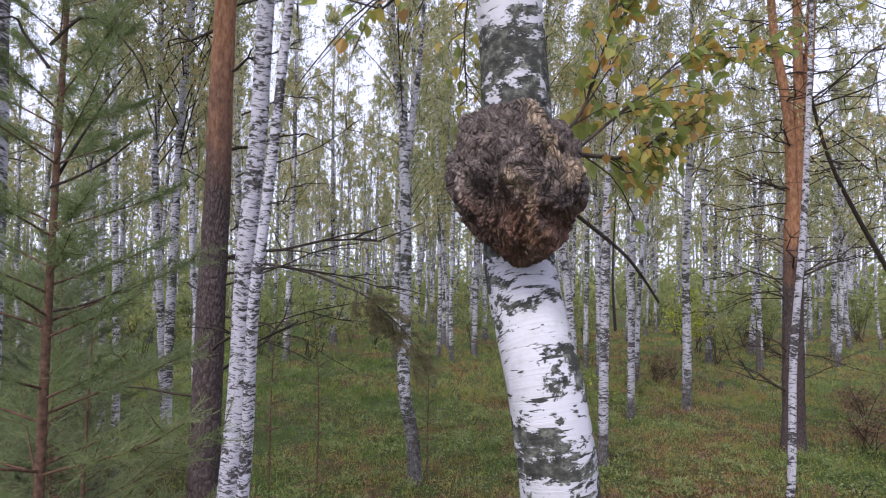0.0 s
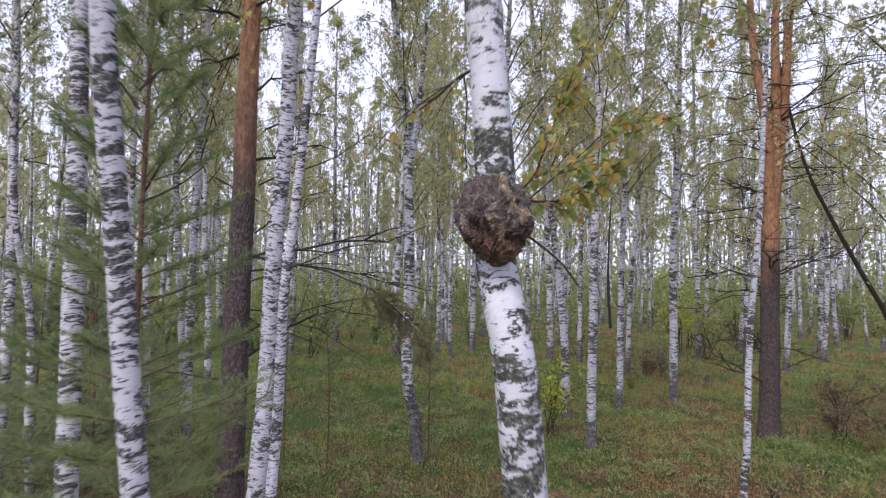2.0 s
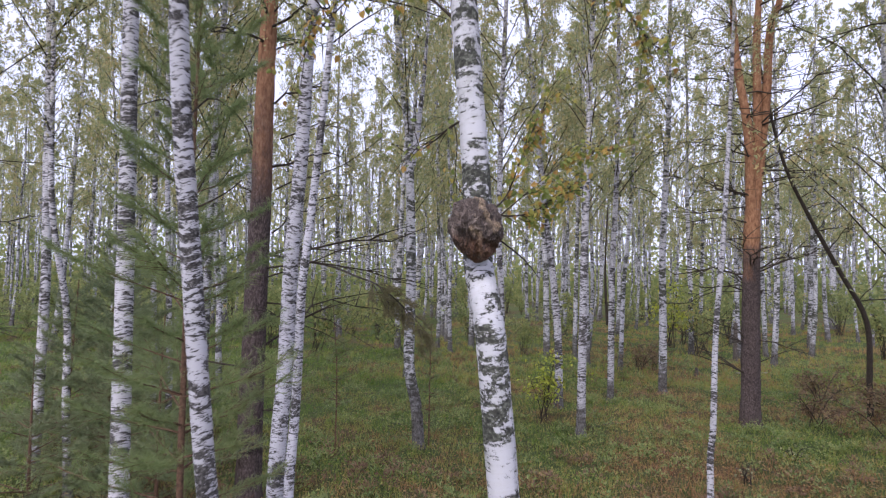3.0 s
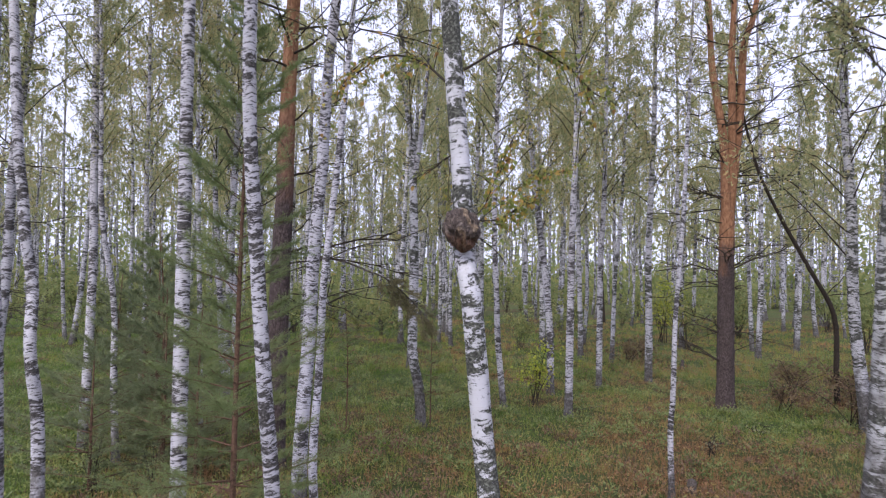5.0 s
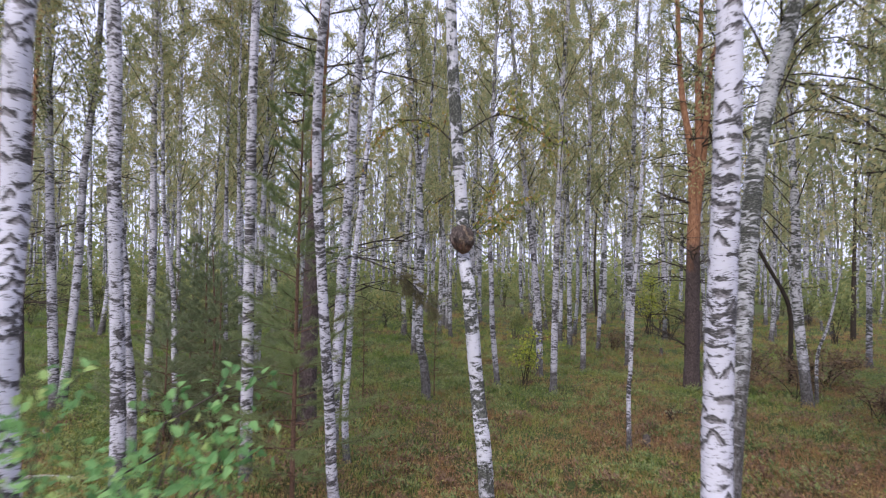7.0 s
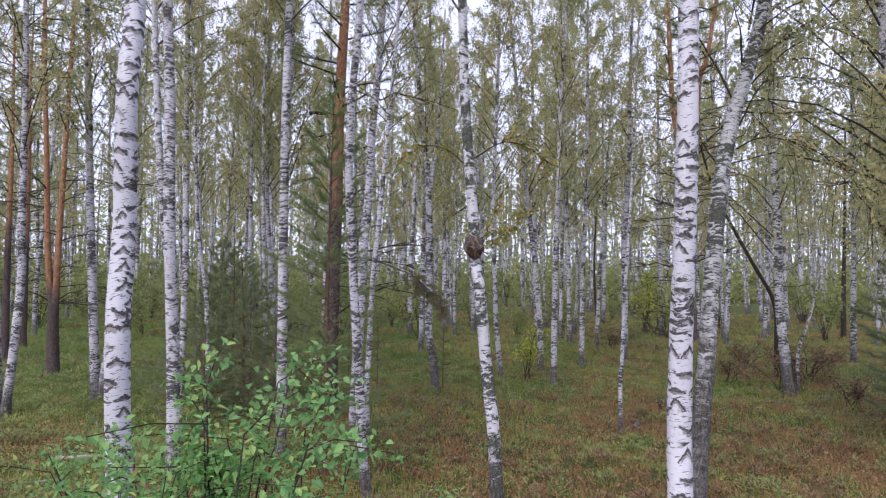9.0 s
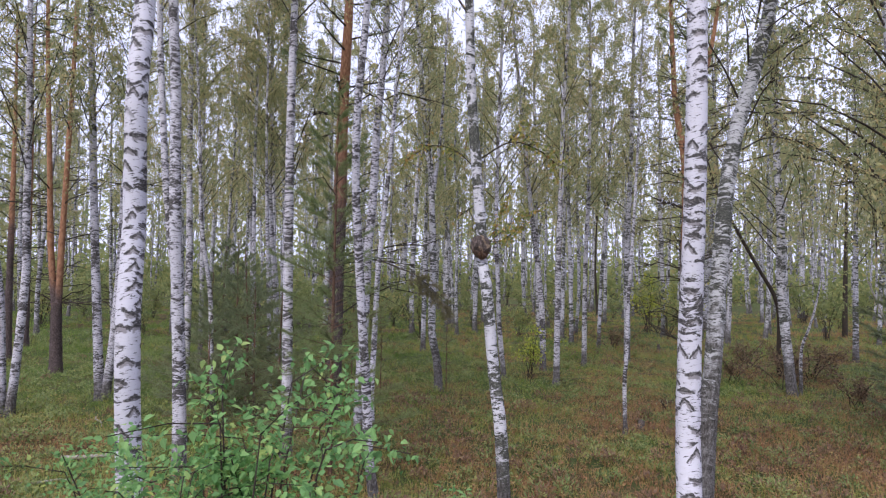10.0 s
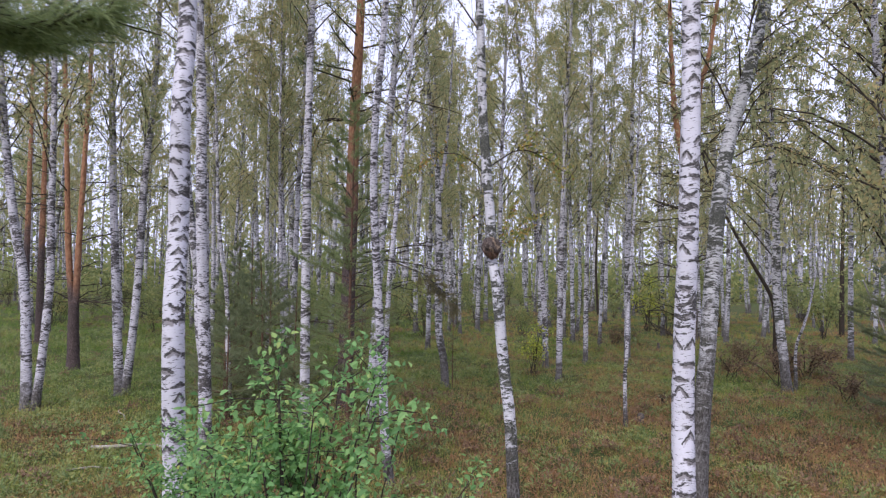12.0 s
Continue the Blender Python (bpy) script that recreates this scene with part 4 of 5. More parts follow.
# ---- the burl ----
def burl_mesh():
    bm = bmesh.new()
    bmesh.ops.create_icosphere(bm, subdivisions=7, radius=1.0)
    pale_ridge = bm.verts.layers.float.new("pale_ridge")
    for v in bm.verts:
        d = v.co.normalized()
        low = max(0.0, -d.z)
        rx = 0.128 * (1 - 0.42 * low**1.6)
        p = Vector((d.x * rx + 0.018 * low, d.y * rx * 0.92, math.copysign(abs(d.z) ** (0.85 if d.z > 0 else 1.0), d.z) * 0.146))
        lump = noise.noise(d * 1.7 + Vector((3.1, 0.4, 1.0))) * 0.018 + noise.noise(d * 3.4) * 0.011
        warp = d + 0.25 * Vector((noise.noise(d * 2.2), noise.noise(d * 2.2 + Vector((9, 0, 0))), noise.noise(d * 2.2 + Vector((0, 9, 0)))))
        q = Vector((warp.x, warp.y, warp.z * 0.72))
        fold = 1 - min(1.0, 2.2 * abs(noise.noise(q * 2.3 + Vector((1.5, 7.0, 2.0)))))
        near, next_one = noise.voronoi(q * 7.5)[0][:2]
        small, next_small = noise.voronoi(q * 17.0 + Vector((3, 1, 2)))[0][:2]
        plate, crumb = min(1.0, (next_one - near) * 2.6), min(1.0, (next_small - small) * 2.6)
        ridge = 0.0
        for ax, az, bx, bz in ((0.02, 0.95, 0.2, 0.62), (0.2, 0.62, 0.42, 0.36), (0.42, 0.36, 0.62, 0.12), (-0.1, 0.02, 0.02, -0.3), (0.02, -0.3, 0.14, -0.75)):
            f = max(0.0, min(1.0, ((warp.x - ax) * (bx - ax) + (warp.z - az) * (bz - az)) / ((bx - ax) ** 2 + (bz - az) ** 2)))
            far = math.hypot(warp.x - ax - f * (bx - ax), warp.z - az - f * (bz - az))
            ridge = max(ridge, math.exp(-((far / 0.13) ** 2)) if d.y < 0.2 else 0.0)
        hollow = math.exp(-(((d.x + 0.52) / 0.3) ** 2 + ((d.z + 0.05) / 0.35) ** 2)) if d.y < 0 else 0.0
        calm = 1 - 0.6 * max(0.0, -d.z - 0.6) / 0.4
        v.co = p + d * calm * (lump + 0.018 * (fold - 0.5) + 0.007 * (plate - 0.5) + 0.0028 * (crumb - 0.5) + 0.002 * noise.noise(q * 40) + 0.013 * ridge - 0.014 * hollow)
        # Amount of pale colour: follows the raised ridges, plus random patches.
        v[pale_ridge] = ridge + 0.5 * max(0.0, noise.noise(q * 3.0 + Vector((4.2, 1.0, 6.0))))
    me = bpy.data.meshes.new("burl")
    bm.to_mesh(me)
    bm.free()
    for f in me.polygons:
        f.use_smooth = True
    n = Nodes("burl_bark")
    p = n.local()
    x, y, z = n.split(p)
    bend = n.tree.nodes.new("ShaderNodeTexNoise")
    bend.inputs["Scale"].default_value, bend.inputs["Detail"].default_value = 14.0, 3.0
    n.put(bend.inputs["Vector"], p)
    flow = n.tree.nodes.new("ShaderNodeVectorMath")
    flow.operation = "MULTIPLY_ADD"
    n.put(flow.inputs[0], bend.outputs["Color"]), n.put(flow.inputs[2], p)
    flow.inputs[1].default_value = (0.07, 0.07, 0.05)
    fx, fy, fz = n.split(flow.outputs[0])
    w = n.vec(fx, fy, n.math("MULTIPLY", fz, 0.36))
    grain = n.noise(w, 75.0, 6.0, 0.75, 0.5)
    swirl = n.noise(n.vec(fx, fy, n.math("MULTIPLY", fz, 0.45)), 22.0, 4.0, 0.65, 1.0)
    fine = n.noise(w, 190.0, 4.0, 0.7, 0.5)
    crack = n.math("MINIMUM", n.span(n.cells(w, 62.0, "DISTANCE_TO_EDGE"), 0.0, 0.14), n.span(n.cells(w, 150.0, "DISTANCE_TO_EDGE"), -0.05, 0.12))
    tone = n.noise(w, 30.0, 5.0, 0.7)
    base = n.ramp(n.math("ADD", n.math("MULTIPLY", tone, 0.6), n.math("MULTIPLY", grain, 0.4)), [(0.32, (0.022, 0.016, 0.014)), (0.45, (0.088, 0.062, 0.055)), (0.55, (0.19, 0.143, 0.13)), (0.67, (0.46, 0.365, 0.305))])
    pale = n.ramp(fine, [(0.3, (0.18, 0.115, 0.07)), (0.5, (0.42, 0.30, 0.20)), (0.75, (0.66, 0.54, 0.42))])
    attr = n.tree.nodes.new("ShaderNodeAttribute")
    attr.attribute_name = "pale_ridge"
    # Mask for the paler tan: strongest on the raised ridges, broken up by noise.
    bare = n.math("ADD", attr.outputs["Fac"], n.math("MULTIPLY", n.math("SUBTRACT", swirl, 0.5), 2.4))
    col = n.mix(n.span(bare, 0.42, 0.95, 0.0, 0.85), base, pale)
    red = n.ramp(grain, [(0.3, (0.05, 0.02, 0.012)), (0.5, (0.17, 0.072, 0.04)), (0.75, (0.40, 0.22, 0.125))])
    under = n.span(n.math("ADD", z, n.math("MULTIPLY", n.math("SUBTRACT", swirl, 0.5), 0.16)), -0.10, 0.0, 0.8, 0.0)
    col = n.mix(under, col, red)
    green = n.noise(p, 9.0, 4.0, 0.7)
    col = n.mix(n.span(green, 0.60, 0.75, 0.0, 0.45), col, (0.10, 0.115, 0.07))
    col = n.mix(n.math("MULTIPLY", n.span(crack, 0.0, 1.0, 0.65, 0.0), n.span(swirl, 0.36, 0.56)), col, (0.02, 0.013, 0.011))
    height = n.math("ADD", n.math("ADD", n.math("MULTIPLY", grain, 0.6), n.math("MULTIPLY", fine, 0.3)), crack)
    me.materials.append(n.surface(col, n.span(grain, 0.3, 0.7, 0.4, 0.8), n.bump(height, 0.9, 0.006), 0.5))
    return me


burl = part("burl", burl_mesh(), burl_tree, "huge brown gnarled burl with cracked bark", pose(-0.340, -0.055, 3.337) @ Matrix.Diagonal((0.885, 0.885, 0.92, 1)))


# ---- branches and leaves of the burl tree ----
def leafy_branch(points, r, twigs, leaves, size, seed, fall=0.35, reach=0.25, tree=burl_tree, foot=(0.55, 1.4), look_of=LEAF_NEAR):
    """A branch of a birch, in world metres: bough, twigs and leaves with a fold along the middle."""
    rng = np.random.default_rng(seed)
    here = np.array((foot[0], foot[1], 0.0))
    line = glide([np.array(p) - here for p in points], 14)
    wood, green = Geo().tube(line, np.linspace(r, r * 0.45, 14), 6), Geo()
    ends = []
    for _ in range(twigs):
        k = rng.integers(3, 14)
        go = unit((line[min(k + 1, 13)] - line[k - 1]) * 3 + rng.normal(0, 0.6, 3) * np.linalg.norm(line[1] - line[0]) * 3 + (0, 0, 0.02))
        b = line[k] + go * reach * rng.uniform(0.5, 1.2)
        mid = (line[k] + b) / 2 + rng.normal(0, 0.015, 3)
        b = b + (0, 0, -fall * reach * rng.random())
        q = glide([line[k], mid, b], 6)
        wood.tube(q, np.linspace(r * 0.4, r * 0.16, 6), 4)
        ends.append(q)
    ends = np.array(ends)
    k = rng.integers(0, twigs, leaves)
    spot = ends[k, rng.integers(1, 6, leaves)] + rng.normal(0, 0.018, (leaves, 3))
    way = rng.normal(0, 0.55, (leaves, 3)) + (0, 0, -0.75)
    green.ovate(spot, way, size * rng.uniform(0.55, 1.2, leaves), 0.74, rng)
    bough = part("branch", wood.mesh("leafy_branch", TWIG), tree)
    part("leaves", green.mesh("branch_leaves", look_of), bough, "green, yellow and brown birch leaves")


leafy_branch([(0.278, 1.43, 3.424), (0.387, 1.48, 3.421), (0.533, 1.68, 3.471), (0.808, 1.98, 3.661)], 0.0055, 26, 270, 0.036, 1)
leafy_branch([(0.279, 1.45, 3.425), (0.371, 1.55, 3.526), (0.455, 1.65, 3.728), (0.582, 1.78, 4.015)], 0.004, 26, 250, 0.036, 2)
leafy_branch([(0.338, 1.48, 3.426), (0.512, 1.63, 3.578), (0.722, 1.83, 3.756), (0.985, 2.03, 3.845)], 0.0035, 24, 230, 0.036, 3)
leafy_branch([(0.203, 1.43, 3.873), (0.096, 1.45, 3.815), (0.038, 1.48, 3.767), (-0.039, 1.53, 3.72)], 0.006, 8, 30, 0.036, 4)
leafy_branch([(0.116, 1.45, 3.834), (0.13, 1.46, 3.737), (0.125, 1.47, 3.64), (0.132, 1.47, 3.522)], 0.003, 8, 30, 0.034, 5, reach=0.1)
leafy_branch([(0.216, 1.43, 4.41), (0.57, 1.53, 4.628), (0.937, 1.83, 4.604), (1.256, 2.13, 4.467)], 0.010, 22, 300, 0.045, 6, reach=0.4)
leafy_branch([(0.215, 1.43, 4.21), (-0.076, 1.63, 4.522), (-0.372, 1.93, 4.64), (-0.67, 2.33, 4.557)], 0.009, 20, 260, 0.045, 7, reach=0.4)
# long thin boughs of the grey birch
for i, q in enumerate([
    [(3.47, 1.40, 5.58), (3.85, 1.40, 5.85), (4.35, 1.50, 6.22), (5.03, 1.60, 6.74)],
    [(3.33, 1.40, 4.57), (3.58, 1.30, 4.69), (4.01, 1.30, 4.64), (4.58, 1.40, 4.43)],
    [(3.37, 1.40, 4.85), (3.85, 1.70, 5.49), (4.67, 2.20, 5.69), (5.58, 2.60, 5.69)],
    [(3.59, 1.40, 6.10), (3.98, 1.50, 6.45), (4.53, 1.80, 6.97), (5.27, 2.10, 7.52)],
    [(3.41, 1.40, 5.03), (4.00, 2.00, 5.16), (5.19, 2.80, 5.39), (6.45, 3.40, 5.47)],
    [(3.26, 1.40, 4.19), (3.05, 1.60, 4.62), (2.98, 1.90, 5.06), (2.78, 2.10, 5.38)],
]):
    leafy_branch(q, 0.010, 40, 620, 0.042, 40 + i, 0.6, 0.6, grey_birch, (2.842, 1.4), LEAF)
rng = np.random.default_rng(5)
snag = Geo().tube(glide([(-0.23, 0.02, 3.31), (-0.13, 0.05, 3.24), (-0.08, 0.08, 3.195), (-0.03, 0.12, 3.14)], 12), np.linspace(0.0042, 0.0026, 12), 6)
part("branch", snag.mesh("bare_branch", TWIG), burl_tree, "bare broken branch")

# the limb of the middle pine with its withered tuft
rng = np.random.default_rng(8)
limb = thing("fallen_limb", -2.30, 7.8, "long drooping pine limb with withered brown-green needles", "branch")
wood, brown = Geo(), Geo()
wood.tube(glide([(0.05, -0.1, 3.42), (0.43, 0.1, 3.36), (0.95, 0.2, 3.27), (1.34, 0.2, 3.12), (1.61, 0.2, 3.02), (1.94, 0.2, 2.76), (2.2, 0.2, 2.5)], 18), np.linspace(0.024, 0.007, 18), 6)
for x, z in ((1.55, 3.03), (1.65, 2.98), (1.78, 2.9), (1.88, 2.82), (1.97, 2.74), (2.08, 2.64), (2.18, 2.52), (2.24, 2.4)):
    for _ in range(4):
        needle_limb(rng, wood, brown, np.array((x, 0.2, z)), (rng.uniform(-0.3, 0.8), rng.normal(0, 0.4), rng.uniform(-1.0, 0.1)), rng.uniform(0.2, 0.45), 0.005, 18, 0.075, 0.006, 0.35, each=18)
part("branch", wood.mesh("limb_wood", DEAD), limb)
part("needles", brown.mesh("limb_needles", NEEDLE_DEAD), limb)

# a pine whose trunk stands outside the view and whose lowest bough hangs into it
rng = np.random.default_rng(12)
side_pine = pine(-3.6, -5.55, 0.12, (0, 3, 0.05, 6), tall=12, seed=15, dead=(1, 4, 0), crown_z=7.5, crown_n=12, crown_r=1.2, label="pine with a long low green bough")
wood, green = Geo(), Geo()
wood.tube(glide([(0.0, 0, 3.50), (0.6, 0, 3.56), (1.2, 0, 3.56), (1.75, 0, 3.54)], 12), np.linspace(0.022, 0.012, 12), 6)
for a, reach in ((0.0, 0.62), (0.35, 0.50), (-0.3, 0.45), (0.1, 0.55)):
    needle_limb(rng, wood, green, np.array([1.70, 0, 3.54]), (math.cos(a), math.sin(a), 0.0), reach, 0.010, 60, 0.075, 0.003, 0.06)
bough = part("bough", wood.mesh("low_bough", TWIG), side_pine)
part("needle_coat", green.mesh("low_bough_needles", NEEDLE), bough)

# ---- bushes and saplings ----
GREEN_BUSH = [bush_meshes(60 + i, 2.6, 0.64, 16, 4200, 0.052, LEAF_BUSH, "green_bush") for i in range(2)]
bush(-1.36, -2.98, GREEN_BUSH[0], 0.4, 1.0, 'leafy green bush with a few yellow leaves', 'green bushes')
bush(-1.68, -3.45, GREEN_BUSH[1], 2.1, 0.80, 'leafy green bush with a few yellow leaves', 'green bushes')
bush(-1.08, -2.65, GREEN_BUSH[1], 4.4, 0.84, 'leafy green bush with a few yellow leaves', 'green bushes')
bush(-2.35, -1.75, GREEN_BUSH[0], 3.0, 0.74, "low leafy green bush at a birch's foot", 'green bushes')
OLIVE = bush_meshes(66, 1.65, 0.5, 8, 520, 0.048, leaf("olive_bush_leaves", [(0.0, (0.12, 0.16, 0.07)), (0.5, (0.22, 0.27, 0.12)), (1.0, (0.36, 0.36, 0.16))]), "olive_bush")
bush(-4.4, 6.2, OLIVE, 0.3, 0.55, 'small sparse olive-green bush before young pines', 'olive bushes')
bush(-3.0, 4.6, OLIVE, 2.6, 0.5, 'small sparse olive-green bush before young pines', 'olive bushes')
bush(-3.55, 6.1, OLIVE, 4.1, 0.5, "small sparse olive-green bush before young pines", "olive bushes")
YELLOW = bush_meshes(70, 1.5, 0.55, 7, 520, 0.075, leaf("yellow_green_leaves", [(0.0, (0.26, 0.33, 0.05)), (0.5, (0.42, 0.46, 0.07)), (1.0, (0.56, 0.52, 0.08))]), "yellow_sapling")
bush(2.641, 13.129, YELLOW, 0, 1.0, 'small sapling with yellow-green leaves in grass')
for x, y, size in ((11.7, 30.0, 2.0), (13.1, 32.0, 1.6)):
    bush(x, y, YELLOW, x, size, "bright yellow-green sapling far among birches")
PALE = bush_meshes(73, 0.30, 0.26, 5, 26, 0.060, leaf("bleached_fern_leaves", [(0.0, (0.26, 0.26, 0.13)), (0.6, (0.42, 0.41, 0.24)), (1.0, (0.52, 0.50, 0.36))], 0.35), "pale_fern")
for i, (x, y) in enumerate(((6.55, 10.17), (5.1, 9.0))):
    root = thing("fern", x, y, "small bleached pale fern in grass", "plant", "bleached ferns")
    part("stems", PALE[0], root, "", Matrix.Rotation(i * 1.7, 4, "Z"))
    part("fronds", PALE[1], root, "", Matrix.Rotation(i * 1.7, 4, "Z"))
RUSSET = [bush_meshes(80 + i, 0.75, 0.8, 7, 750, 0.06, LEAF_RED, "russet_bush") for i in range(2)]
for i, (x, y, s) in enumerate([(9.4, 11.6, 1.2), (10.6, 12.8, 1.4), (8.6, 13.0, 1.0), (11.5, 14.0, 1.5), (9.8, 9.2, 1.0), (10.2, 15.5, 1.3), (7.4, 21.5, 1.2), (8.4, 22.6, 1.1)]):
    bush(x, y, RUSSET[i % 2], i * 1.3, s, "low russet-brown bush in autumn colour", "russet bushes")
UNDER = [bush_meshes(90 + i, 2.2, 1.3, 12, 1100, 0.13, LEAF_UNDER, "undergrowth_bush", True) for i in range(4)]
rng = np.random.default_rng(17)
for i in range(110):
    y = rng.uniform(24, 66)
    x = rng.uniform(-0.75, 0.75) * (y + 8)
    bush(x, y, UNDER[i % 4], rng.random() * 6.28, rng.uniform(0.6, 1.6), "yellow-green undergrowth bush among far birches")

# ---- far birches: forms that repeat through the wood ----
FORMS = []
for i in range(6):
    rng = np.random.default_rng(200 + i)
    FORMS.append(birch(-14.0 + i * 5.6, 40.0 + rng.uniform(-3, 3), rng.uniform(0.075, 0.13), rng.normal(0, 0.1), 2.5, rng.normal(0, 0.3), 7.0, tall=rng.uniform(15, 20), from_z=rng.uniform(5.0, 7.6), far=True, sides=10,
                       look_of="far slender birch with yellowing leaves")[0])
rng = np.random.default_rng(4)
spots = [(o.location.x, o.location.y) for o in bpy.data.objects if o.type == "EMPTY" and o.name.startswith(("birch", "pine", "young"))]
made = 0
while made < 155:
    y = 20 + 62 * rng.random() ** 0.8
    x = rng.uniform(-0.80, 0.80) * (y + 9)
    if min(math.hypot(x - a, y - b) for a, b in spots) < 1.3 or (abs(x - 0.2 - 0.118 * y) < 0.9 + 0.012 * y and y < 70) or (y < 26 and abs(x) < 7):
        continue
    spots.append((x, y))
    s = rng.uniform(0.85, 1.15)
    copy = copy_thing(FORMS[made % 6], pose(x, y, 0, rng.normal(0, 1.2), rng.normal(0, 1.2), rng.random() * 360) @ Matrix.Scale(s, 4))
    made += 1


# ---- the wood's far edge ----
def far_woods():
    rng = np.random.default_rng(9)
    wood, green = Geo(), Geo()
    n = 420
    a, d = rng.uniform(-0.95, 0.95, n), rng.uniform(84, 125, n)
    for x, y in zip(np.sin(a) * d, np.cos(a) * d):
        wood.tube(np.array([(x, y, 0), (x + rng.normal(0, 0.4), y, 8), (x + rng.normal(0, 0.6), y, 19)]), (0.17, 0.12, 0.04), 5, tip=False)
    n = 85000
    a, d = rng.uniform(-1.0, 1.0, n), rng.uniform(86, 130, n)
    z = np.where(rng.random(n) < 0.58, rng.uniform(0, 6, n), rng.uniform(3, 21, n)) * (0.75 + 0.25 * np.sin(a * 40 + d))
    spot = np.stack([np.sin(a) * d, np.cos(a) * d, z], -1)
    green.spikes(spot, rng.normal(size=(n, 3)), rng.normal(size=(n, 3)), rng.uniform(0.4, 1.0, n), rng.uniform(0.3, 0.8, n))
    tagged(new("far_tree_trunks", wood.mesh("far_tree_trunks", BARK_FAR)), "pale trunks at the wood's far edge", "trees", kind="stuff")
    tagged(new("far_foliage", green.mesh("far_foliage", LEAF_UNDER)), "yellow-green foliage at the wood's far edge", "foliage", kind="stuff")


far_woods()

# ---- floor cover ----
def strewn(rng, n, near, far, power=1.0):
    """Places on the floor, thinning out with distance."""
    y = near + (far - near) * rng.random(n) ** power
    x = rng.uniform(-0.70, 0.70, n) * (y + 9)
    return np.stack([x, y, lie(x, y)], -1)


def grass(n, near, far, tall, wide, seed, name, power=1.0):
    rng = np.random.default_rng(seed)
    tuft = strewn(rng, n // 7, near, far, power)
    base = np.repeat(tuft, 7, 0)
    base[:, :2] += rng.normal(0, 0.07, (len(base), 2))
    way = rng.normal(0, 0.38, (len(base), 3)) + (0, 0, 1.0)
    way[:, 2] = np.abs(way[:, 2])
    h = np.repeat(tall * rng.uniform(0.45, 1.4, len(tuft)), 7) * rng.uniform(0.6, 1.1, len(base))
    across = np.cross(way, rng.normal(size=(len(base), 3)))
    geo = Geo()
    geo.spikes(base, way, across, h, wide * rng.uniform(0.7, 1.4, len(base)))
    tagged(new(name, geo.mesh(name, GRASS)), "green and straw-coloured grass on the forest floor", "grass", kind="stuff")


grass(170000, 0.5, 20, 0.15, 0.010, 31, "grass_near", 1.15)
grass(90000, 18, 50, 0.24, 0.022, 32, "grass_far", 1.2)


def herbs(n, near, far, seed):
    rng = np.random.default_rng(seed)
    base = strewn(rng, n, near, far)
    base[:, 2] += rng.uniform(0.02, 0.20, n)
    way = rng.normal(0, 1.0, (n, 3)) * (1, 1, 0.35)
    geo = Geo().blades(base, way, np.cross(way, (0, 0, 1.0)) + rng.normal(0, 0.3, (n, 3)), 0.045 * rng.uniform(0.6, 1.4, n), 0.028 * rng.uniform(0.7, 1.3, n), 0.1)
    tagged(new("low_herbs", geo.mesh("low_herbs", GRASS)), "low green and russet berry plants", "plants", kind="stuff")


herbs(60000, 0.5, 24, 33)


def heath(n, near, far, seed):
    """Low mounds of berry plants and withered fern, each of its own colour."""
    rng = np.random.default_rng(seed)
    middle = strewn(rng, n, near, far)
    wide, high = rng.uniform(0.10, 0.34, n), rng.uniform(0.10, 0.30, n)
    k = np.repeat(np.arange(n), 55)
    a, s = rng.random(len(k)) * 6.283, rng.random(len(k)) ** 0.6
    base = middle[k] + np.stack([np.cos(a) * s * wide[k], np.sin(a) * s * wide[k], high[k] * (1 - s * s) * rng.uniform(0.35, 1.0, len(k)) + 0.02], -1)
    way = np.stack([np.cos(a), np.sin(a), rng.uniform(0.1, 1.2, len(k))], -1) + rng.normal(0, 0.35, (len(k), 3))
    tint = rng.random(n)
    calm = (middle[:, 0] < -3.5) | (middle[:, 1] > 10.5)
    for name, words, mat, pick in (("heath_green", "low green mounds of berry plants", HEATH_GREEN, tint < 0.5), ("heath_russet", "low russet mounds of withered fern", HEATH_RUSSET, tint >= 0.5)):
        keep = (pick ^ (calm & (tint >= 0.5) & (tint < 0.9)) if name == "heath_green" else pick & ~(calm & (tint < 0.9)))[k]
        geo = Geo().blades(base[keep], way[keep], np.cross(way[keep], (0, 0, 1.0)), 0.075 * rng.uniform(0.6, 1.4, keep.sum()), 0.026 * rng.uniform(0.7, 1.3, keep.sum()), 0.1)
        tagged(new(name, geo.mesh(name, mat)), words, "plants", kind="stuff")


HEATH_GREEN = leaf("berry_plant_leaves", [(0.0, (0.11, 0.165, 0.055)), (0.5, (0.205, 0.26, 0.09)), (0.85, (0.31, 0.335, 0.12)), (1.0, (0.39, 0.35, 0.12))], 0.35)
HEATH_RUSSET = leaf("withered_fern", [(0.0, (0.11, 0.06, 0.04)), (0.5, (0.21, 0.125, 0.08)), (0.85, (0.31, 0.20, 0.12)), (1.0, (0.36, 0.29, 0.14))], 0.35)
heath(2300, 0.5, 26, 36)


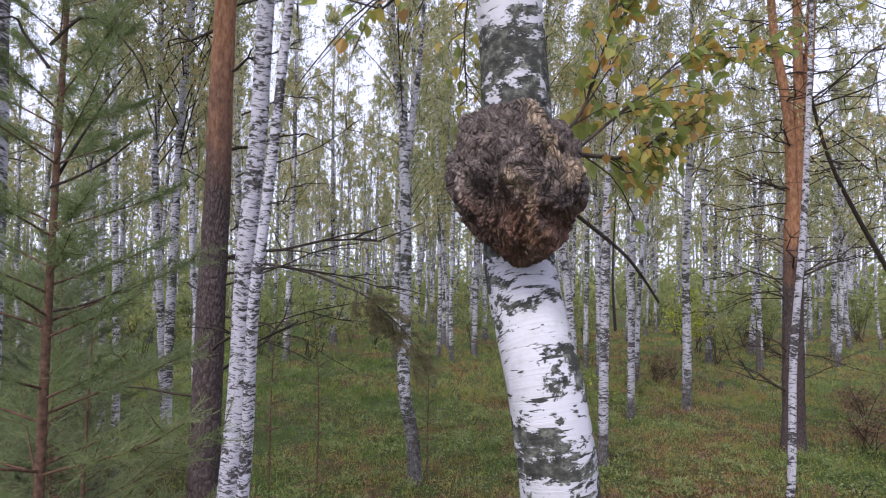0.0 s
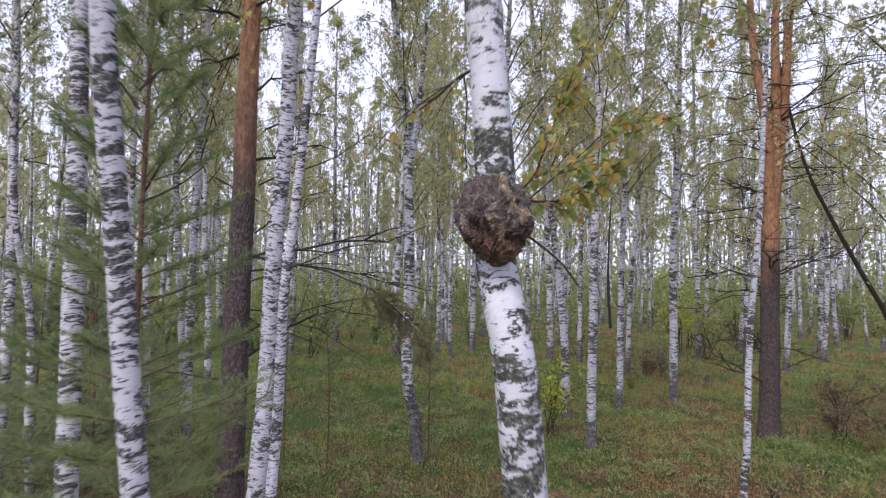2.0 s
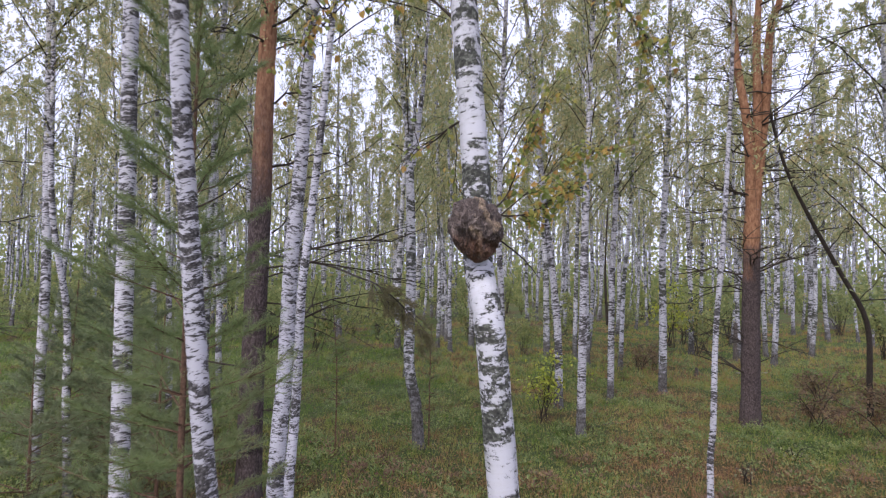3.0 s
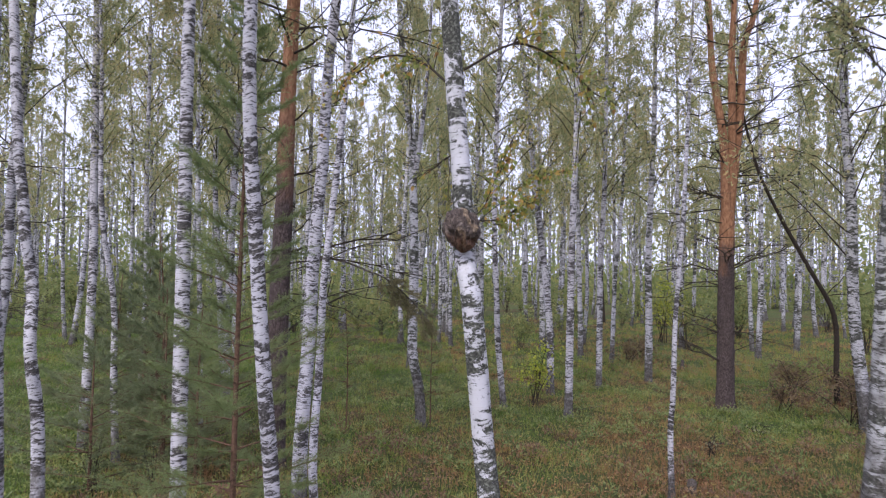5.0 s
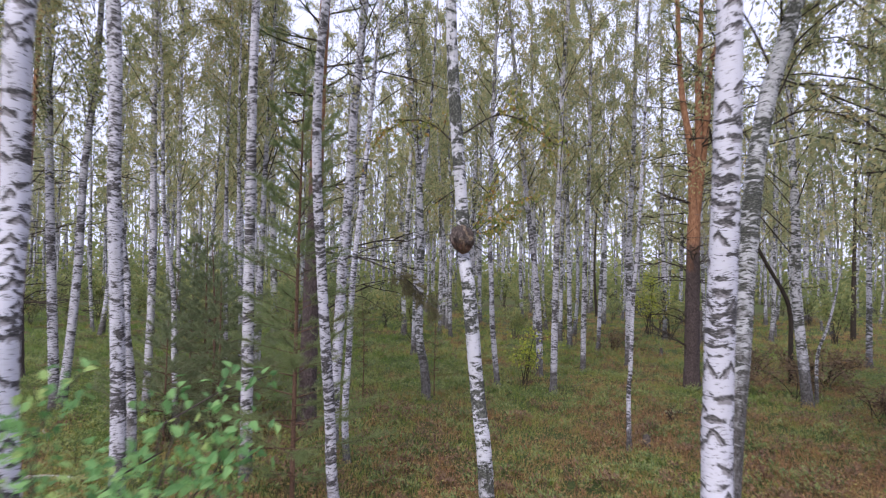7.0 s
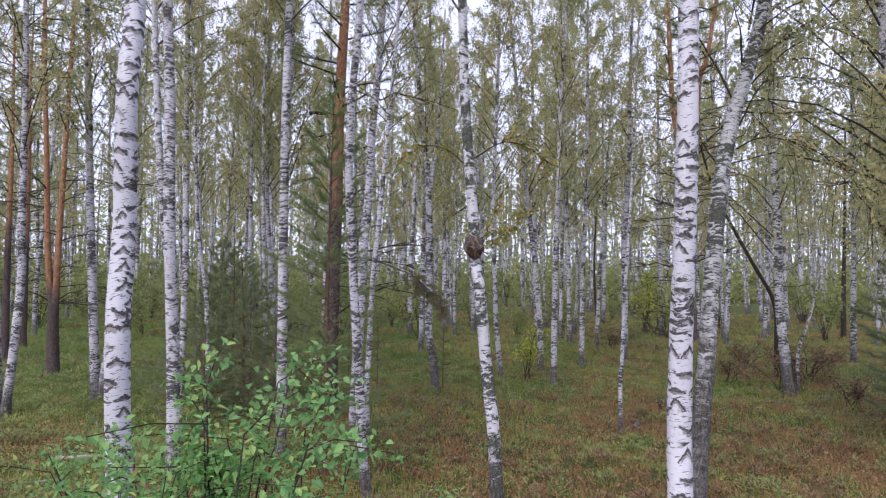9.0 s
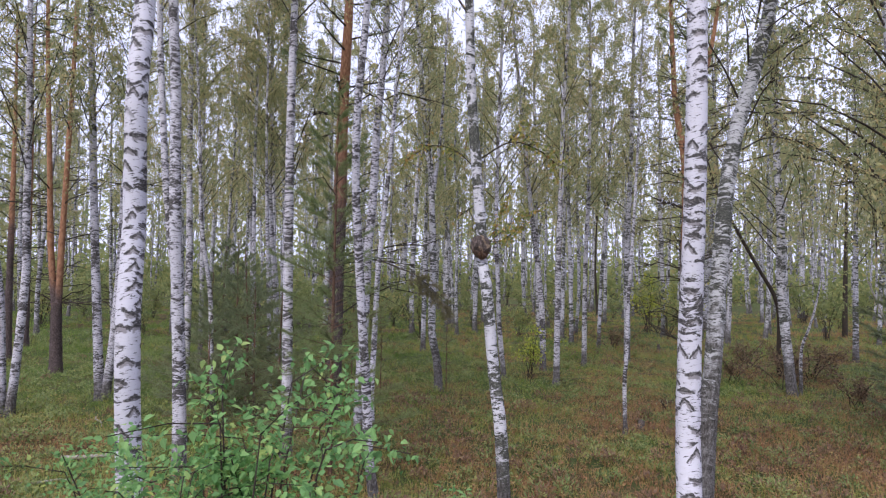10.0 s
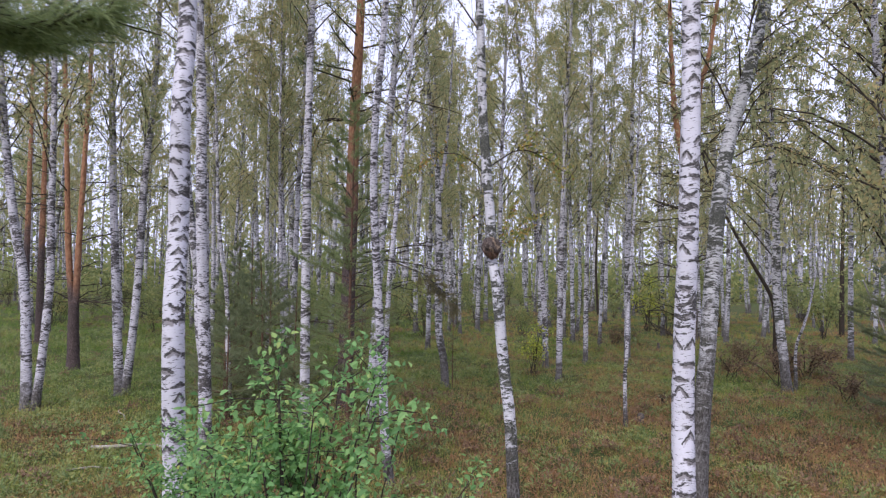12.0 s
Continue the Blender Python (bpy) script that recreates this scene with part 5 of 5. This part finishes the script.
def fallen(n, near, far, seed):
    rng = np.random.default_rng(seed)
    base = strewn(rng, n, near, far)
    base[:, 2] += rng.uniform(0.01, 0.07, n)
    way = rng.normal(0, 1.0, (n, 3)) * (1, 1, 0.3)
    geo = Geo().blades(base, way, np.cross(way, (0, 0, 1.0)), 0.05 * rng.uniform(0.6, 1.3, n), 0.035 * rng.uniform(0.7, 1.3, n), 0.06)
    tagged(new("fallen_leaves", geo.mesh("fallen_leaves", LITTER)), "brown and yellow fallen birch leaves", "leaves", kind="stuff")


fallen(20000, 0.5, 26, 34)


def log(x, y, length, r, turn, label, mat=LOG):
    rng = np.random.default_rng(int(x * 100) % 97)
    s = np.linspace(-0.5, 0.5, 12)
    line = np.stack([s * length, 0.02 * np.sin(s * 9), 0.02 + r + 0.015 * np.cos(s * 7)], -1)
    ob = new("log", Geo().tube(line, r * (1 - 0.3 * (s + 0.5)), 10, 0.04, rng).mesh("log", mat))
    ob.matrix_world = pose(x, y, float(lie(np.array(x), np.array(y))), 0, 0, turn)
    tagged(ob, label, "log", "fallen wood")


log(-5.487, 4.397, 1.3, 0.035, 6, 'pale weathered log lying in grass')
log(-5.654, 3.296, 0.6, 0.02, 14, 'short pale stick lying in grass')
log(-6.854, 7.03, 0.9, 0.018, -55, 'thin pale stick lying in grass')


def stump(x, y, tall, r, label):
    rng = np.random.default_rng(int(y * 10))
    line = np.array([(0, 0, -0.1), (0, 0, tall * 0.3), (0.01, 0, tall * 0.7), (0.02, 0.01, tall)])
    ob = new("stump", Geo().tube(line, np.array([1.4, 1.05, 1.0, 0.9]) * r, 12, 0.06, rng).mesh("stump", DEAD))
    ob.location = (x, y, 0)
    tagged(ob, label, "stump", "dead wood")


stump(8.759, 19.835, 0.38, 0.06, 'small dark stump in grass')
stump(12.012, 24.053, 1.6, 0.075, 'tall dark broken stump among birches')
stump(3.81, 6.65, 0.22, 0.07, "small dark stump beside a thin birch")
dark_tree = thing("dead_tree", 12.8, 44.96, "thin dark bare tree far among birches", "tree")
part("trunk", Geo().tube(glide([(0, 0, -0.1), (-0.18, 0, 2.9), (-0.16, 0, 5.8), (0.1, 0, 11)], 14), np.linspace(0.11, 0.04, 14), 8).mesh("dead_trunk", TWIG), dark_tree)
dark_tree = thing("dead_tree", 21.24, 27.74, "dark bare tree trunk among birches", "tree")
part("trunk", Geo().tube(glide([(0, 0, -0.1), (0.05, 0, 2.9), (0.12, 0, 5.8), (0.2, 0, 11)], 14), np.linspace(0.14, 0.05, 14), 8).mesh("dead_trunk", TWIG), dark_tree)
propped = thing("leaning_pole", 17.81, 19.62, "thin pale birch pole leaning in the undergrowth", "pole")
part("pole", Geo().tube(glide([(0.5, 0, -0.05), (0.0, 0, 1.2), (-0.75, 0, 3.0)], 10), np.linspace(0.05, 0.03, 10), 8).mesh("pole", LOG), propped)
for i, (x, y, length, turn) in enumerate([(0.9, 11.2, 0.8, 4), (-0.6, 13.0, 0.6, -12), (4.8, 10.4, 0.9, 35), (5.6, 9.6, 0.7, -20), (2.4, 8.8, 0.5, 60), (-6.9, 6.0, 0.5, 20), (6.4, 14.6, 0.8, 8), (3.9, 12.6, 1.0, 28)]):
    log(x, y, length, 0.010, turn, "thin fallen twig lying in grass", DEAD)
log(11.281, 21.269, 1.2, 0.03, 10, 'thin grey stick lying in grass')
